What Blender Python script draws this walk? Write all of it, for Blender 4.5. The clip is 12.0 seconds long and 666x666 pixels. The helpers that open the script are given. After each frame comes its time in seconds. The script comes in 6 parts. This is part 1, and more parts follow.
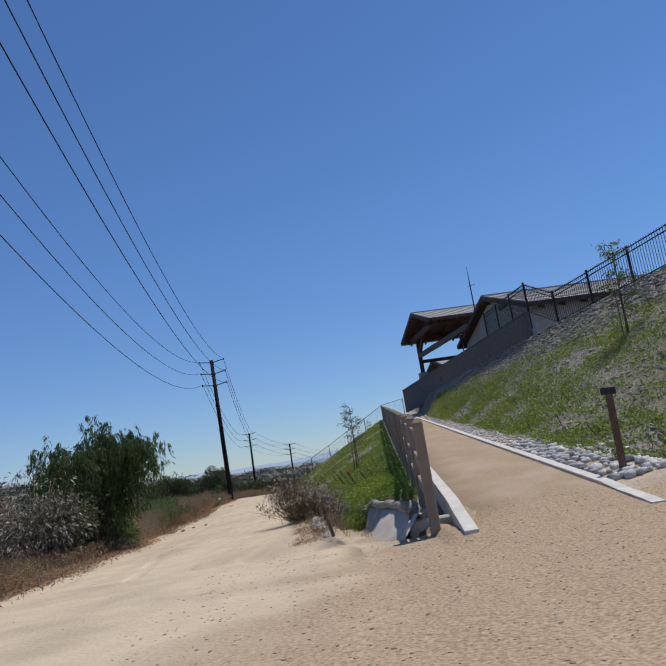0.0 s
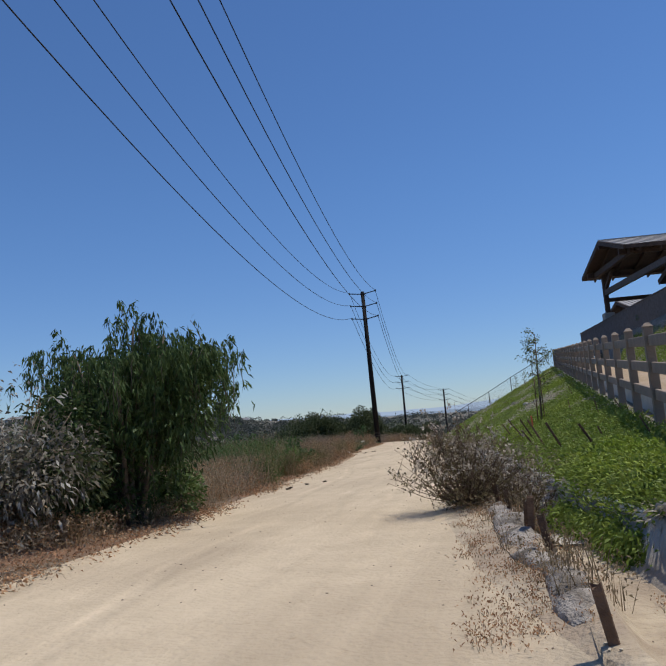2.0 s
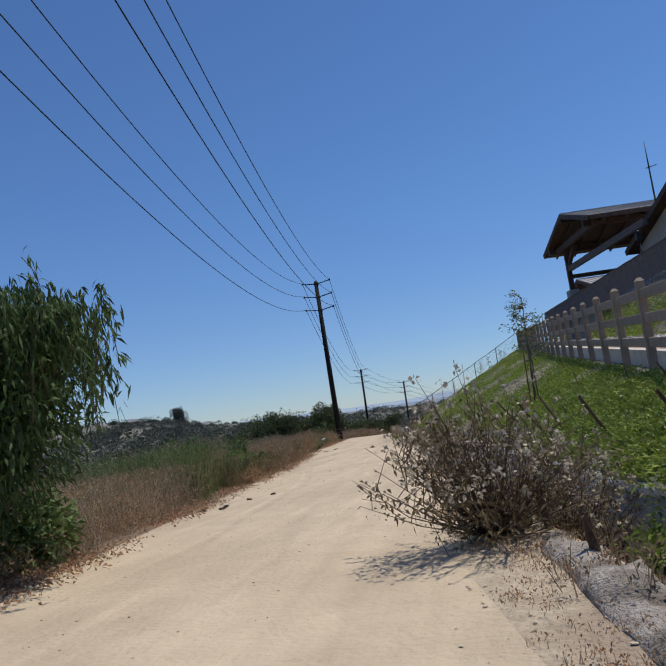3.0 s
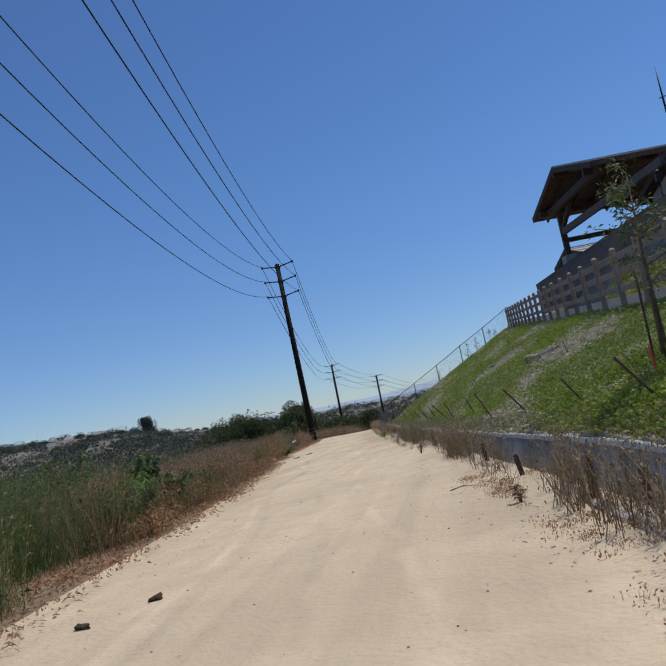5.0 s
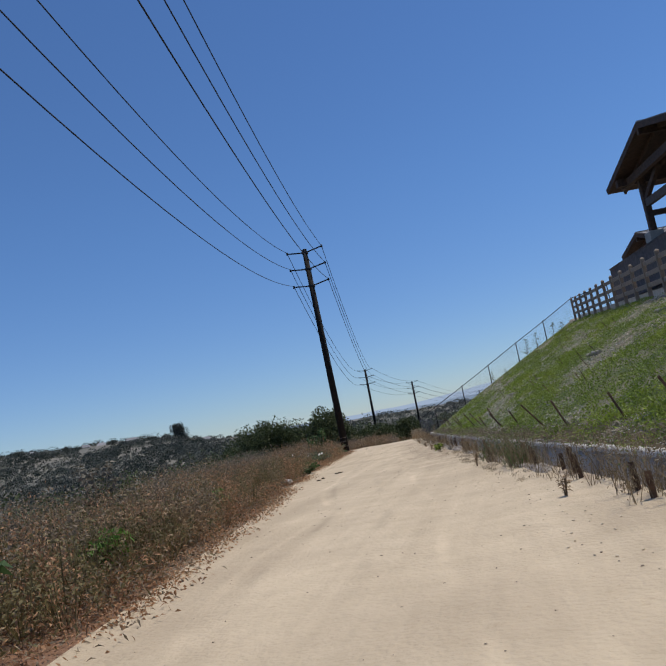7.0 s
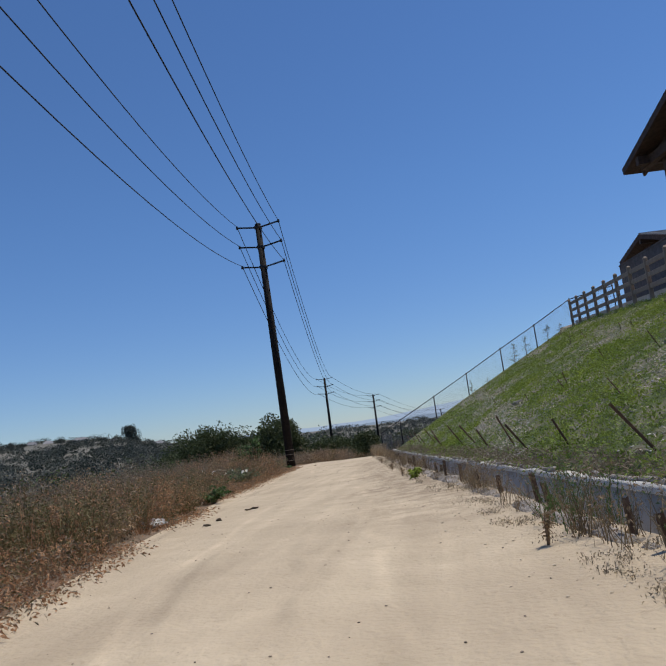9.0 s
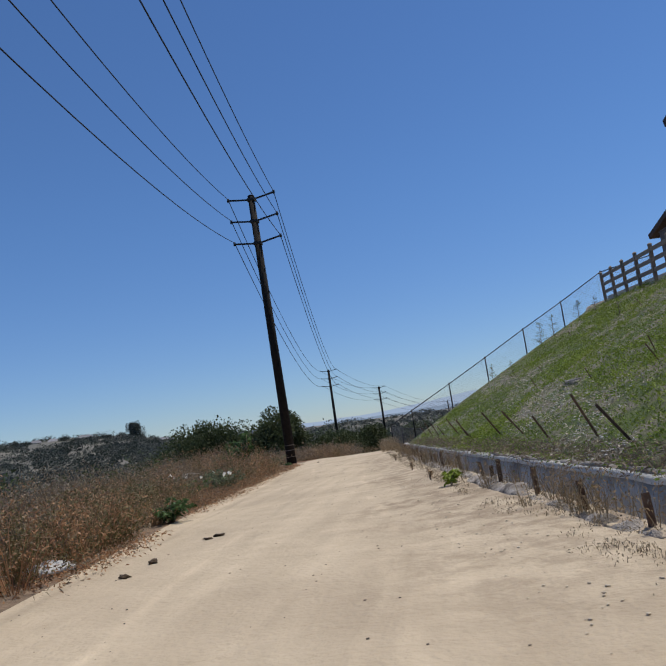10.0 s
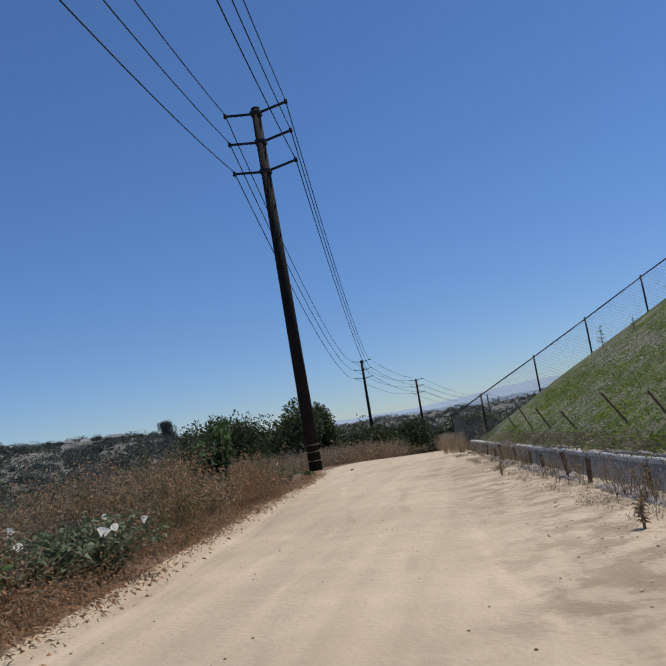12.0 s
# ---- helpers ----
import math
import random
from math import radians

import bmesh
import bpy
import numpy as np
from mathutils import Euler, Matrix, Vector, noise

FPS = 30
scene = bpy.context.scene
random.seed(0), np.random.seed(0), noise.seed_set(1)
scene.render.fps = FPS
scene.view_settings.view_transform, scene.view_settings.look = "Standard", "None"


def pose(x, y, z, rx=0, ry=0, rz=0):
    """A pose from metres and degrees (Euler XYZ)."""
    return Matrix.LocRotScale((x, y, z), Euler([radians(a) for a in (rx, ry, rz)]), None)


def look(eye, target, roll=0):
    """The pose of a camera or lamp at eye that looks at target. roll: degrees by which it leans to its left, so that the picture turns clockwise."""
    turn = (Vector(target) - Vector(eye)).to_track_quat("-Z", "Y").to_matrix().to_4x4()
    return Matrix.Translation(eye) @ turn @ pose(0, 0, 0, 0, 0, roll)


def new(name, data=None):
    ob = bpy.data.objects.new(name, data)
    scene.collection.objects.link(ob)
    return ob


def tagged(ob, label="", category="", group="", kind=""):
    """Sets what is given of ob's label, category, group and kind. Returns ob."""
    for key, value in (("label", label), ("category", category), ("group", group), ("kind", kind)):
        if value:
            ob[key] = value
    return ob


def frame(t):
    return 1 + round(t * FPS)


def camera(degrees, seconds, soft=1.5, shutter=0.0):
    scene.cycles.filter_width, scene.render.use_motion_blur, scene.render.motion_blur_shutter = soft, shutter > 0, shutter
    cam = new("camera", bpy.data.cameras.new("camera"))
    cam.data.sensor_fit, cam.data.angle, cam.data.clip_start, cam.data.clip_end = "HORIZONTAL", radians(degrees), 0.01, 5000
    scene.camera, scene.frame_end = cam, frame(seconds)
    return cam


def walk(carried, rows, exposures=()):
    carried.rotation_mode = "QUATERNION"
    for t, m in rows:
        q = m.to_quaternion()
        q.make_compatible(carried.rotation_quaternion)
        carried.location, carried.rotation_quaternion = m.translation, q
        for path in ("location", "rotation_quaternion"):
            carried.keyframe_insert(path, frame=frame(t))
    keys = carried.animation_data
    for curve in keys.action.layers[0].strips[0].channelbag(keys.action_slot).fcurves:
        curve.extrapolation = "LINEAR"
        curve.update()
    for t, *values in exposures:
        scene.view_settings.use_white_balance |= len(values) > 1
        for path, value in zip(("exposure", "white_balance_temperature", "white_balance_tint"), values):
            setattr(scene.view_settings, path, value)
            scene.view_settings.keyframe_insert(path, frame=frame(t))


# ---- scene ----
cam = camera(51.0, 12.0)
PATH = [
    (0, (0.472, 2.061, 0.391), (0.439, 4.029, 0.743), -8.9),
    (0.5, (0.395, 2.961, 0.394), (0.281, 4.923, 0.762), -7.9),
    (1, (0.307, 3.901, 0.385), (0.147, 5.867, 0.716), -8.4),
    (1.5, (0.193, 4.905, 0.364), (0.047, 6.865, 0.73), -7.8),
    (2, (0.004, 5.863, 0.348), (-0.488, 7.786, 0.598), -4.6),
    (2.5, (-0.186, 6.863, 0.317), (-0.557, 8.814, 0.557), -7.3),
    (3, (-0.37, 7.741, 0.279), (-0.743, 9.692, 0.511), -7.9),
    (5, (-1.137, 11.512, 0.19), (-1.421, 13.48, 0.405), -11.2),
    (5.5, (-1.309, 12.508, 0.199), (-1.567, 14.474, 0.459), -8.1),
    (6, (-1.498, 13.576, 0.169), (-1.87, 15.522, 0.439), -6.7),
    (6.5, (-1.71, 14.435, 0.147), (-2.108, 16.378, 0.407), -11.1),
    (8.5, (-2.222, 18.527, 0.049), (-2.473, 20.495, 0.302), -7.6),
    (9, (-2.38, 19.584, 0.009), (-2.644, 21.547, 0.282), -7.5),
    (9.5, (-2.52, 20.673, 0.003), (-2.771, 22.637, 0.287), -8.0),
    (10, (-2.696, 21.774, -0.037), (-2.974, 23.737, 0.221), -8.3),
    (10.5, (-2.96, 23.12, -0.094), (-3.386, 25.049, 0.217), -6.5),
    (11, (-3.172, 24.37, -0.131), (-3.451, 26.342, 0.045), -9.6),
    (11.5, (-3.448, 25.745, -0.101), (-3.765, 27.70, 0.179), -8.5),
    (12, (-3.698, 27.147, -0.134), (-4.065, 29.095, 0.13), -8.9),
]
walk(cam, [(t, look(eye, target, roll)) for t, eye, target, roll in PATH], [(0, 0.02), (3, 0.02), (6, 0.0), (9, -0.03), (12, -0.05)])

# ---------------------------------------------------------------- light
SUN_AZ, SUN_EL = 58.0, 68.0      # degrees from +y towards +x, and above the horizon
world = bpy.data.worlds.new("sky")
scene.world = world
world.use_nodes = True
wn = world.node_tree
sky = wn.nodes.new("ShaderNodeTexSky")
sky.sky_type, sky.sun_disc = "NISHITA", False
sky.sun_elevation, sky.sun_rotation = radians(SUN_EL), radians(SUN_AZ)
sky.altitude, sky.air_density, sky.dust_density, sky.ozone_density = 600, 1.05, 0.0, 2.2
tone = wn.nodes.new("ShaderNodeMixRGB")
tone.blend_type = "MULTIPLY"
tone.inputs[0].default_value = 1.0
# clear blue overhead, paler haze towards the horizon
place = wn.nodes.new("ShaderNodeTexCoord")
axis = wn.nodes.new("ShaderNodeSeparateXYZ")
wn.links.new(place.outputs["Generated"], axis.inputs[0])
rise = wn.nodes.new("ShaderNodeValToRGB")
rise.color_ramp.interpolation = "EASE"
rise.color_ramp.elements[0].position, rise.color_ramp.elements[1].position = 0.0, 0.36
rise.color_ramp.elements[0].color, rise.color_ramp.elements[1].color = (0.71, 0.89, 1.24, 1), (0.75, 1.04, 1.41, 1)
wn.links.new(axis.outputs["Z"], rise.inputs["Fac"])
wn.links.new(rise.outputs["Color"], tone.inputs[2])
wn.links.new(sky.outputs[0], tone.inputs[1])
wn.links.new(tone.outputs[0], wn.nodes["Background"].inputs[0])
wn.nodes["Background"].inputs[1].default_value = 0.078
lamp = bpy.data.lights.new("sun", "SUN")
lamp.energy, lamp.angle, lamp.color = 3.6, radians(0.53), (1.0, 0.95, 0.87)
sun = new("sun", lamp)
s_dir = Vector((math.sin(radians(SUN_AZ)) * math.cos(radians(SUN_EL)), math.cos(radians(SUN_AZ)) * math.cos(radians(SUN_EL)), math.sin(radians(SUN_EL))))
sun.matrix_world = look(s_dir * 50, (0, 0, 0))

# ---------------------------------------------------------------- materials


def material(name, colour, colour2=None, rough=0.9, scale=8.0, detail=6.0, bump=0.0, bump_scale=60.0, metal=0.0, vary=0.0, island=False, stain=None, stain_scale=1.2, spec=0.3):
    """A procedural surface: two colours mixed by noise, a larger stain, grain as relief, and a change from piece to piece."""
    m = bpy.data.materials.new(name)
    m.use_nodes = True
    n, l = m.node_tree.nodes, m.node_tree.links
    b = n["Principled BSDF"]
    b.inputs["Roughness"].default_value = rough
    b.inputs["Metallic"].default_value = metal
    b.inputs["Specular IOR Level"].default_value = spec
    co = n.new("ShaderNodeTexCoord")
    no = n.new("ShaderNodeTexNoise")
    no.inputs["Scale"].default_value, no.inputs["Detail"].default_value = scale, detail
    l.new(co.outputs["Object"], no.inputs["Vector"])
    ramp = n.new("ShaderNodeValToRGB")
    ramp.color_ramp.elements[0].position, ramp.color_ramp.elements[1].position = 0.32, 0.68
    ramp.color_ramp.elements[0].color = (*colour, 1)
    ramp.color_ramp.elements[1].color = (*(colour2 or colour), 1)
    l.new(no.outputs["Fac"], ramp.inputs["Fac"])
    out = ramp.outputs["Color"]
    if stain:
        n2 = n.new("ShaderNodeTexNoise")
        n2.inputs["Scale"].default_value, n2.inputs["Detail"].default_value = stain_scale, 4
        l.new(co.outputs["Object"], n2.inputs["Vector"])
        r2 = n.new("ShaderNodeValToRGB")
        r2.color_ramp.elements[0].position, r2.color_ramp.elements[1].position = 0.45, 0.65
        l.new(n2.outputs["Fac"], r2.inputs["Fac"])
        mx = n.new("ShaderNodeMixRGB")
        mx.inputs["Color2"].default_value = (*stain, 1)
        l.new(r2.outputs["Color"], mx.inputs["Fac"])
        l.new(out, mx.inputs["Color1"])
        out = mx.outputs["Color"]
    if vary:
        if island:
            src = n.new("ShaderNodeNewGeometry").outputs["Random Per Island"]
        else:
            src = n.new("ShaderNodeObjectInfo").outputs["Random"]
        mr = n.new("ShaderNodeMapRange")
        mr.inputs["To Min"].default_value, mr.inputs["To Max"].default_value = 1 - vary, 1 + vary
        l.new(src, mr.inputs["Value"])
        hs = n.new("ShaderNodeHueSaturation")
        l.new(mr.outputs["Result"], hs.inputs["Value"])
        l.new(out, hs.inputs["Color"])
        out = hs.outputs["Color"]
    l.new(out, b.inputs["Base Color"])
    if bump:
        nb = n.new("ShaderNodeTexNoise")
        nb.inputs["Scale"].default_value, nb.inputs["Detail"].default_value = bump_scale, 5
        l.new(co.outputs["Object"], nb.inputs["Vector"])
        bp = n.new("ShaderNodeBump")
        bp.inputs["Strength"].default_value, bp.inputs["Distance"].default_value = bump, 0.02
        l.new(nb.outputs["Fac"], bp.inputs["Height"])
        l.new(bp.outputs["Normal"], b.inputs["Normal"])
    return m


def leafy(name, colour, colour2, rough=0.6, glow=0.3, vary=0.35, spec=0.2):
    """Leaf surface, changing from leaf to leaf, that lets some light through."""
    m = material(name, colour, colour2, rough, 3.0, vary=vary, island=True, spec=spec)
    n, l = m.node_tree.nodes, m.node_tree.links
    b = n["Principled BSDF"]
    tr = n.new("ShaderNodeBsdfTranslucent")
    src = b.inputs["Base Color"].links[0].from_socket
    l.new(src, tr.inputs["Color"])
    mx = n.new("ShaderNodeMixShader")
    mx.inputs["Fac"].default_value = glow
    l.new(b.outputs[0], mx.inputs[1])
    l.new(tr.outputs[0], mx.inputs[2])
    l.new(mx.outputs[0], n["Material Output"].inputs["Surface"])
    return m


SAND = material("sand", (0.490, 0.392, 0.268), (0.558, 0.450, 0.312), 0.95, 5.0, 10, 0.45, 45.0, stain=(0.455, 0.362, 0.248), stain_scale=0.9)
GRAVEL = material("decomposed_granite", (0.27, 0.195, 0.12), (0.43, 0.32, 0.205), 0.95, 60.0, 8, 0.5, 90.0, stain=(0.40, 0.30, 0.21), stain_scale=1.5)
SOIL = material("dry_soil", (0.38, 0.305, 0.215), (0.50, 0.41, 0.29), 0.95, 11.0, 10, 0.9, 40.0, stain=(0.33, 0.255, 0.18), stain_scale=2.4)
VERGE = material("verge_soil", (0.15, 0.105, 0.068), (0.25, 0.175, 0.115), 0.95, 10.0, 8, 0.8, 50.0, stain=(0.22, 0.12, 0.07), stain_scale=1.4)
TURF = material("planted_slope", (0.06, 0.085, 0.022), (0.115, 0.14, 0.04), 0.9, 9.0, 10, 0.9, 60.0, stain=(0.22, 0.19, 0.135), stain_scale=2.6)
MULCH = material("rocky_slope", (0.15, 0.13, 0.11), (0.29, 0.26, 0.22), 0.95, 12.0, 10, 1.0, 40.0, stain=(0.14, 0.135, 0.085), stain_scale=0.55)
FARLAND = material("far_scrub", (0.075, 0.085, 0.05), (0.16, 0.14, 0.09), 0.95, 0.25, 8, stain=(0.05, 0.065, 0.04), stain_scale=0.06)
CONCRETE = material("concrete", (0.40, 0.36, 0.305), (0.50, 0.455, 0.39), 0.85, 7.0, 8, 0.4, 60.0, stain=(0.25, 0.215, 0.175), stain_scale=2.2)
KERB = material("pale_concrete", (0.50, 0.47, 0.42), (0.62, 0.585, 0.53), 0.85, 9.0, 8, 0.3, 80.0)
FENCE = material("tan_fence", (0.23, 0.175, 0.13), (0.30, 0.23, 0.17), 0.75, 6.0, 8, 0.25, 70.0, vary=0.08)
WOODPOLE = material("creosoted_wood", (0.010, 0.008, 0.007), (0.020, 0.015, 0.012), 0.9, 14.0, 8, 0.5, 60.0)
DARKMETAL = material("dark_metal", (0.02, 0.02, 0.022), (0.035, 0.035, 0.037), 0.5, 20.0, metal=0.3)
BANDMETAL = material("dull_band", (0.16, 0.13, 0.11), (0.24, 0.20, 0.17), 0.7, 20.0, metal=0.3)
WIRE = material("wire", (0.012, 0.013, 0.018), (0.02, 0.02, 0.025), 0.6, 4.0)
STAKE = material("weathered_wood", (0.09, 0.055, 0.035), (0.16, 0.10, 0.065), 0.9, 20.0, 8, 0.5, 80.0, vary=0.3)
DUNG = material("dry_dung", (0.045, 0.03, 0.018), (0.09, 0.06, 0.035), 0.95, 40.0, 8, 1.0, 90.0, vary=0.25)
ROCK = material("cobble", (0.36, 0.345, 0.33), (0.52, 0.50, 0.47), 0.8, 10.0, 6, 0.3, 60.0, vary=0.35)
STUCCO = material("stucco", (0.36, 0.335, 0.30), (0.42, 0.39, 0.35), 0.9, 6.0, 6, 0.3, 90.0)
BLOCKWALL = material("dark_block_wall", (0.10, 0.088, 0.085), (0.15, 0.13, 0.125), 0.9, 9.0, 8, 0.4, 50.0)
ROOFMETAL = material("roof_metal", (0.30, 0.28, 0.26), (0.36, 0.335, 0.31), 0.5, 8.0, metal=0.4)
TIMBER = material("brown_timber", (0.055, 0.034, 0.025), (0.10, 0.06, 0.042), 0.75, 12.0, 8, 0.4, 60.0)
BARK = material("bark", (0.10, 0.08, 0.06), (0.18, 0.145, 0.11), 0.9, 20.0, 8, 0.6, 70.0)
TWIG = material("dry_twig", (0.17, 0.12, 0.085), (0.28, 0.21, 0.15), 0.9, 10.0)
RED = material("orange_marker", (0.65, 0.12, 0.05), (0.75, 0.18, 0.08), 0.6, 10.0)
WILLOW = leafy("willow_leaf", (0.055, 0.092, 0.028), (0.10, 0.148, 0.05))
DULL = leafy("dull_leaf", (0.12, 0.11, 0.075), (0.24, 0.21, 0.165))
OAK = leafy("oak_leaf", (0.052, 0.068, 0.028), (0.09, 0.108, 0.046))
GREEN = leafy("weed_leaf", (0.085, 0.135, 0.035), (0.15, 0.21, 0.075))
COVER = leafy("groundcover_leaf", (0.135, 0.20, 0.03), (0.245, 0.30, 0.068))
LIME = leafy("bright_leaf", (0.19, 0.27, 0.03), (0.29, 0.34, 0.06))
DRY = leafy("dry_grass", (0.25, 0.17, 0.095), (0.37, 0.27, 0.16))
RUST = leafy("rusty_weed", (0.29, 0.155, 0.08), (0.44, 0.26, 0.14))
PALEDRY = leafy("pale_dry_grass", (0.30, 0.245, 0.16), (0.42, 0.35, 0.24))
GREYWEED = leafy("grey_brown_weed", (0.165, 0.13, 0.09), (0.29, 0.23, 0.16))
OLIVE = leafy("olive_brown_weed", (0.12, 0.105, 0.045), (0.21, 0.175, 0.085))
PALELEAF = leafy("bleached_leaf", (0.33, 0.315, 0.26), (0.50, 0.48, 0.41))
WHITE = leafy("white_flower", (0.78, 0.76, 0.68), (0.85, 0.83, 0.77))
STRAW = leafy("straw", (0.42, 0.36, 0.27), (0.55, 0.48, 0.38))


def add_tracks(m):
    """Faint wheel marks: pale and dark streaks drawn out along the trail."""
    n, l = m.node_tree.nodes, m.node_tree.links
    b = n["Principled BSDF"]
    src = b.inputs["Base Color"].links[0].from_socket
    co = n.new("ShaderNodeTexCoord")
    mp = n.new("ShaderNodeMapping")
    mp.inputs["Rotation"].default_value = (0, 0, radians(-9))
    mp.inputs["Scale"].default_value = (5.5, 0.22, 1)
    l.new(co.outputs["Object"], mp.inputs["Vector"])
    no = n.new("ShaderNodeTexNoise")
    no.inputs["Scale"].default_value, no.inputs["Detail"].default_value, no.inputs["Distortion"].default_value = 1.0, 5, 0.6
    l.new(mp.outputs[0], no.inputs["Vector"])
    rp = n.new("ShaderNodeValToRGB")
    rp.color_ramp.elements[0].position, rp.color_ramp.elements[1].position = 0.36, 0.64
    rp.color_ramp.elements[0].color, rp.color_ramp.elements[1].color = (0.92, 0.915, 0.91, 1), (1.05, 1.05, 1.05, 1)
    l.new(no.outputs["Fac"], rp.inputs["Fac"])
    mx = n.new("ShaderNodeMixRGB")
    mx.blend_type = "MULTIPLY"
    mx.inputs[0].default_value = 1.0
    l.new(src, mx.inputs[1])
    l.new(rp.outputs[0], mx.inputs[2])
    l.new(mx.outputs[0], b.inputs["Base Color"])


add_tracks(SAND)


def maths(n, l, op, a, b=0.0, c=0.0):
    """One arithmetic node; each of a, b and c is a socket or a number."""
    q = n.new("ShaderNodeMath")
    q.operation = op
    for k, v in enumerate((a, b, c)):
        if isinstance(v, (int, float)):
            q.inputs[k].default_value = v
        else:
            l.new(v, q.inputs[k])
    return q.outputs[0]


def ease(n, l, value, lo, hi):
    q = n.new("ShaderNodeMapRange")
    q.interpolation_type = "SMOOTHSTEP"
    q.inputs["From Min"].default_value, q.inputs["From Max"].default_value = lo, hi
    l.new(value, q.inputs["Value"])
    return q.outputs[0]


def add_wear(m):
    """Tyre lines along the trail, damp brown blotches beside the far ditch, and scuffed relief."""
    n, l = m.node_tree.nodes, m.node_tree.links
    b = n["Principled BSDF"]
    co = n.new("ShaderNodeTexCoord").outputs["Object"]
    sep = n.new("ShaderNodeSeparateXYZ")
    l.new(co, sep.inputs[0])
    x, y = sep.outputs["X"], sep.outputs["Y"]

    def cloud(scale, detail, rough=0.55):
        q = n.new("ShaderNodeTexNoise")
        q.inputs["Scale"].default_value, q.inputs["Detail"].default_value, q.inputs["Roughness"].default_value = scale, detail, rough
        l.new(co, q.inputs["Vector"])
        return q.outputs["Fac"]

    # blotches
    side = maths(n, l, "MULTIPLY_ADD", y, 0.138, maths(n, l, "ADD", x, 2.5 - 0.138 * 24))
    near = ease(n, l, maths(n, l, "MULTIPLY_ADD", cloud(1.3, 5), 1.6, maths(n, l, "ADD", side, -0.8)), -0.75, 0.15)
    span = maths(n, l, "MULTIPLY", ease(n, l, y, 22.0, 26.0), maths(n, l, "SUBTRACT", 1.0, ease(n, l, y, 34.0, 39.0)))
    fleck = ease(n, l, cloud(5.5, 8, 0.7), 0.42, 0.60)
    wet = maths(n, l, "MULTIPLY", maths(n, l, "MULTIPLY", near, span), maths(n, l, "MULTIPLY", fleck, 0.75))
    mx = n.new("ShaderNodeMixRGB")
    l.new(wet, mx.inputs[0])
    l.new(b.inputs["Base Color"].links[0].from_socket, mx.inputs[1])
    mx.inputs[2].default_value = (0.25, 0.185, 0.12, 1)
    # tyre lines that wander a little
    u = maths(n, l, "MULTIPLY_ADD", y, 0.142, x)
    u = maths(n, l, "MULTIPLY_ADD", cloud(0.22, 2), 0.9, u)
    col = mx.outputs[0]
    for at, wide, tone_ in ((-0.55, 0.06, 1.14), (-0.42, 0.05, 0.86), (0.10, 0.05, 1.14), (0.20, 0.05, 0.87), (0.62, 0.06, 0.88), (0.95, 0.05, 1.12)):
        gap = maths(n, l, "ABSOLUTE", maths(n, l, "ADD", u, -at))
        on = maths(n, l, "MULTIPLY", maths(n, l, "SUBTRACT", 1.0, ease(n, l, gap, 0.0, wide)), ease(n, l, cloud(1.1 + at, 4), 0.42, 0.62))
        q = n.new("ShaderNodeMixRGB")
        q.blend_type = "MULTIPLY"
        l.new(on, q.inputs[0])
        l.new(col, q.inputs[1])
        q.inputs[2].default_value = (tone_, tone_, tone_, 1)
        col = q.outputs[0]
    # scuffs and small dark crumbs
    q = n.new("ShaderNodeMixRGB")
    q.blend_type = "MULTIPLY"
    l.new(maths(n, l, "MULTIPLY", ease(n, l, cloud(16.0, 8, 0.75), 0.57, 0.72), 0.8), q.inputs[0])
    l.new(col, q.inputs[1])
    q.inputs[2].default_value = (0.80, 0.77, 0.73, 1)
    l.new(q.outputs[0], b.inputs["Base Color"])
    bp = n.new("ShaderNodeBump")
    bp.inputs["Strength"].default_value, bp.inputs["Distance"].default_value = 0.45, 0.05
    l.new(cloud(3.2, 9, 0.6), bp.inputs["Height"])
    l.new(b.inputs["Normal"].links[0].from_socket, bp.inputs["Normal"])
    l.new(bp.outputs[0], b.inputs["Normal"])


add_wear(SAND)


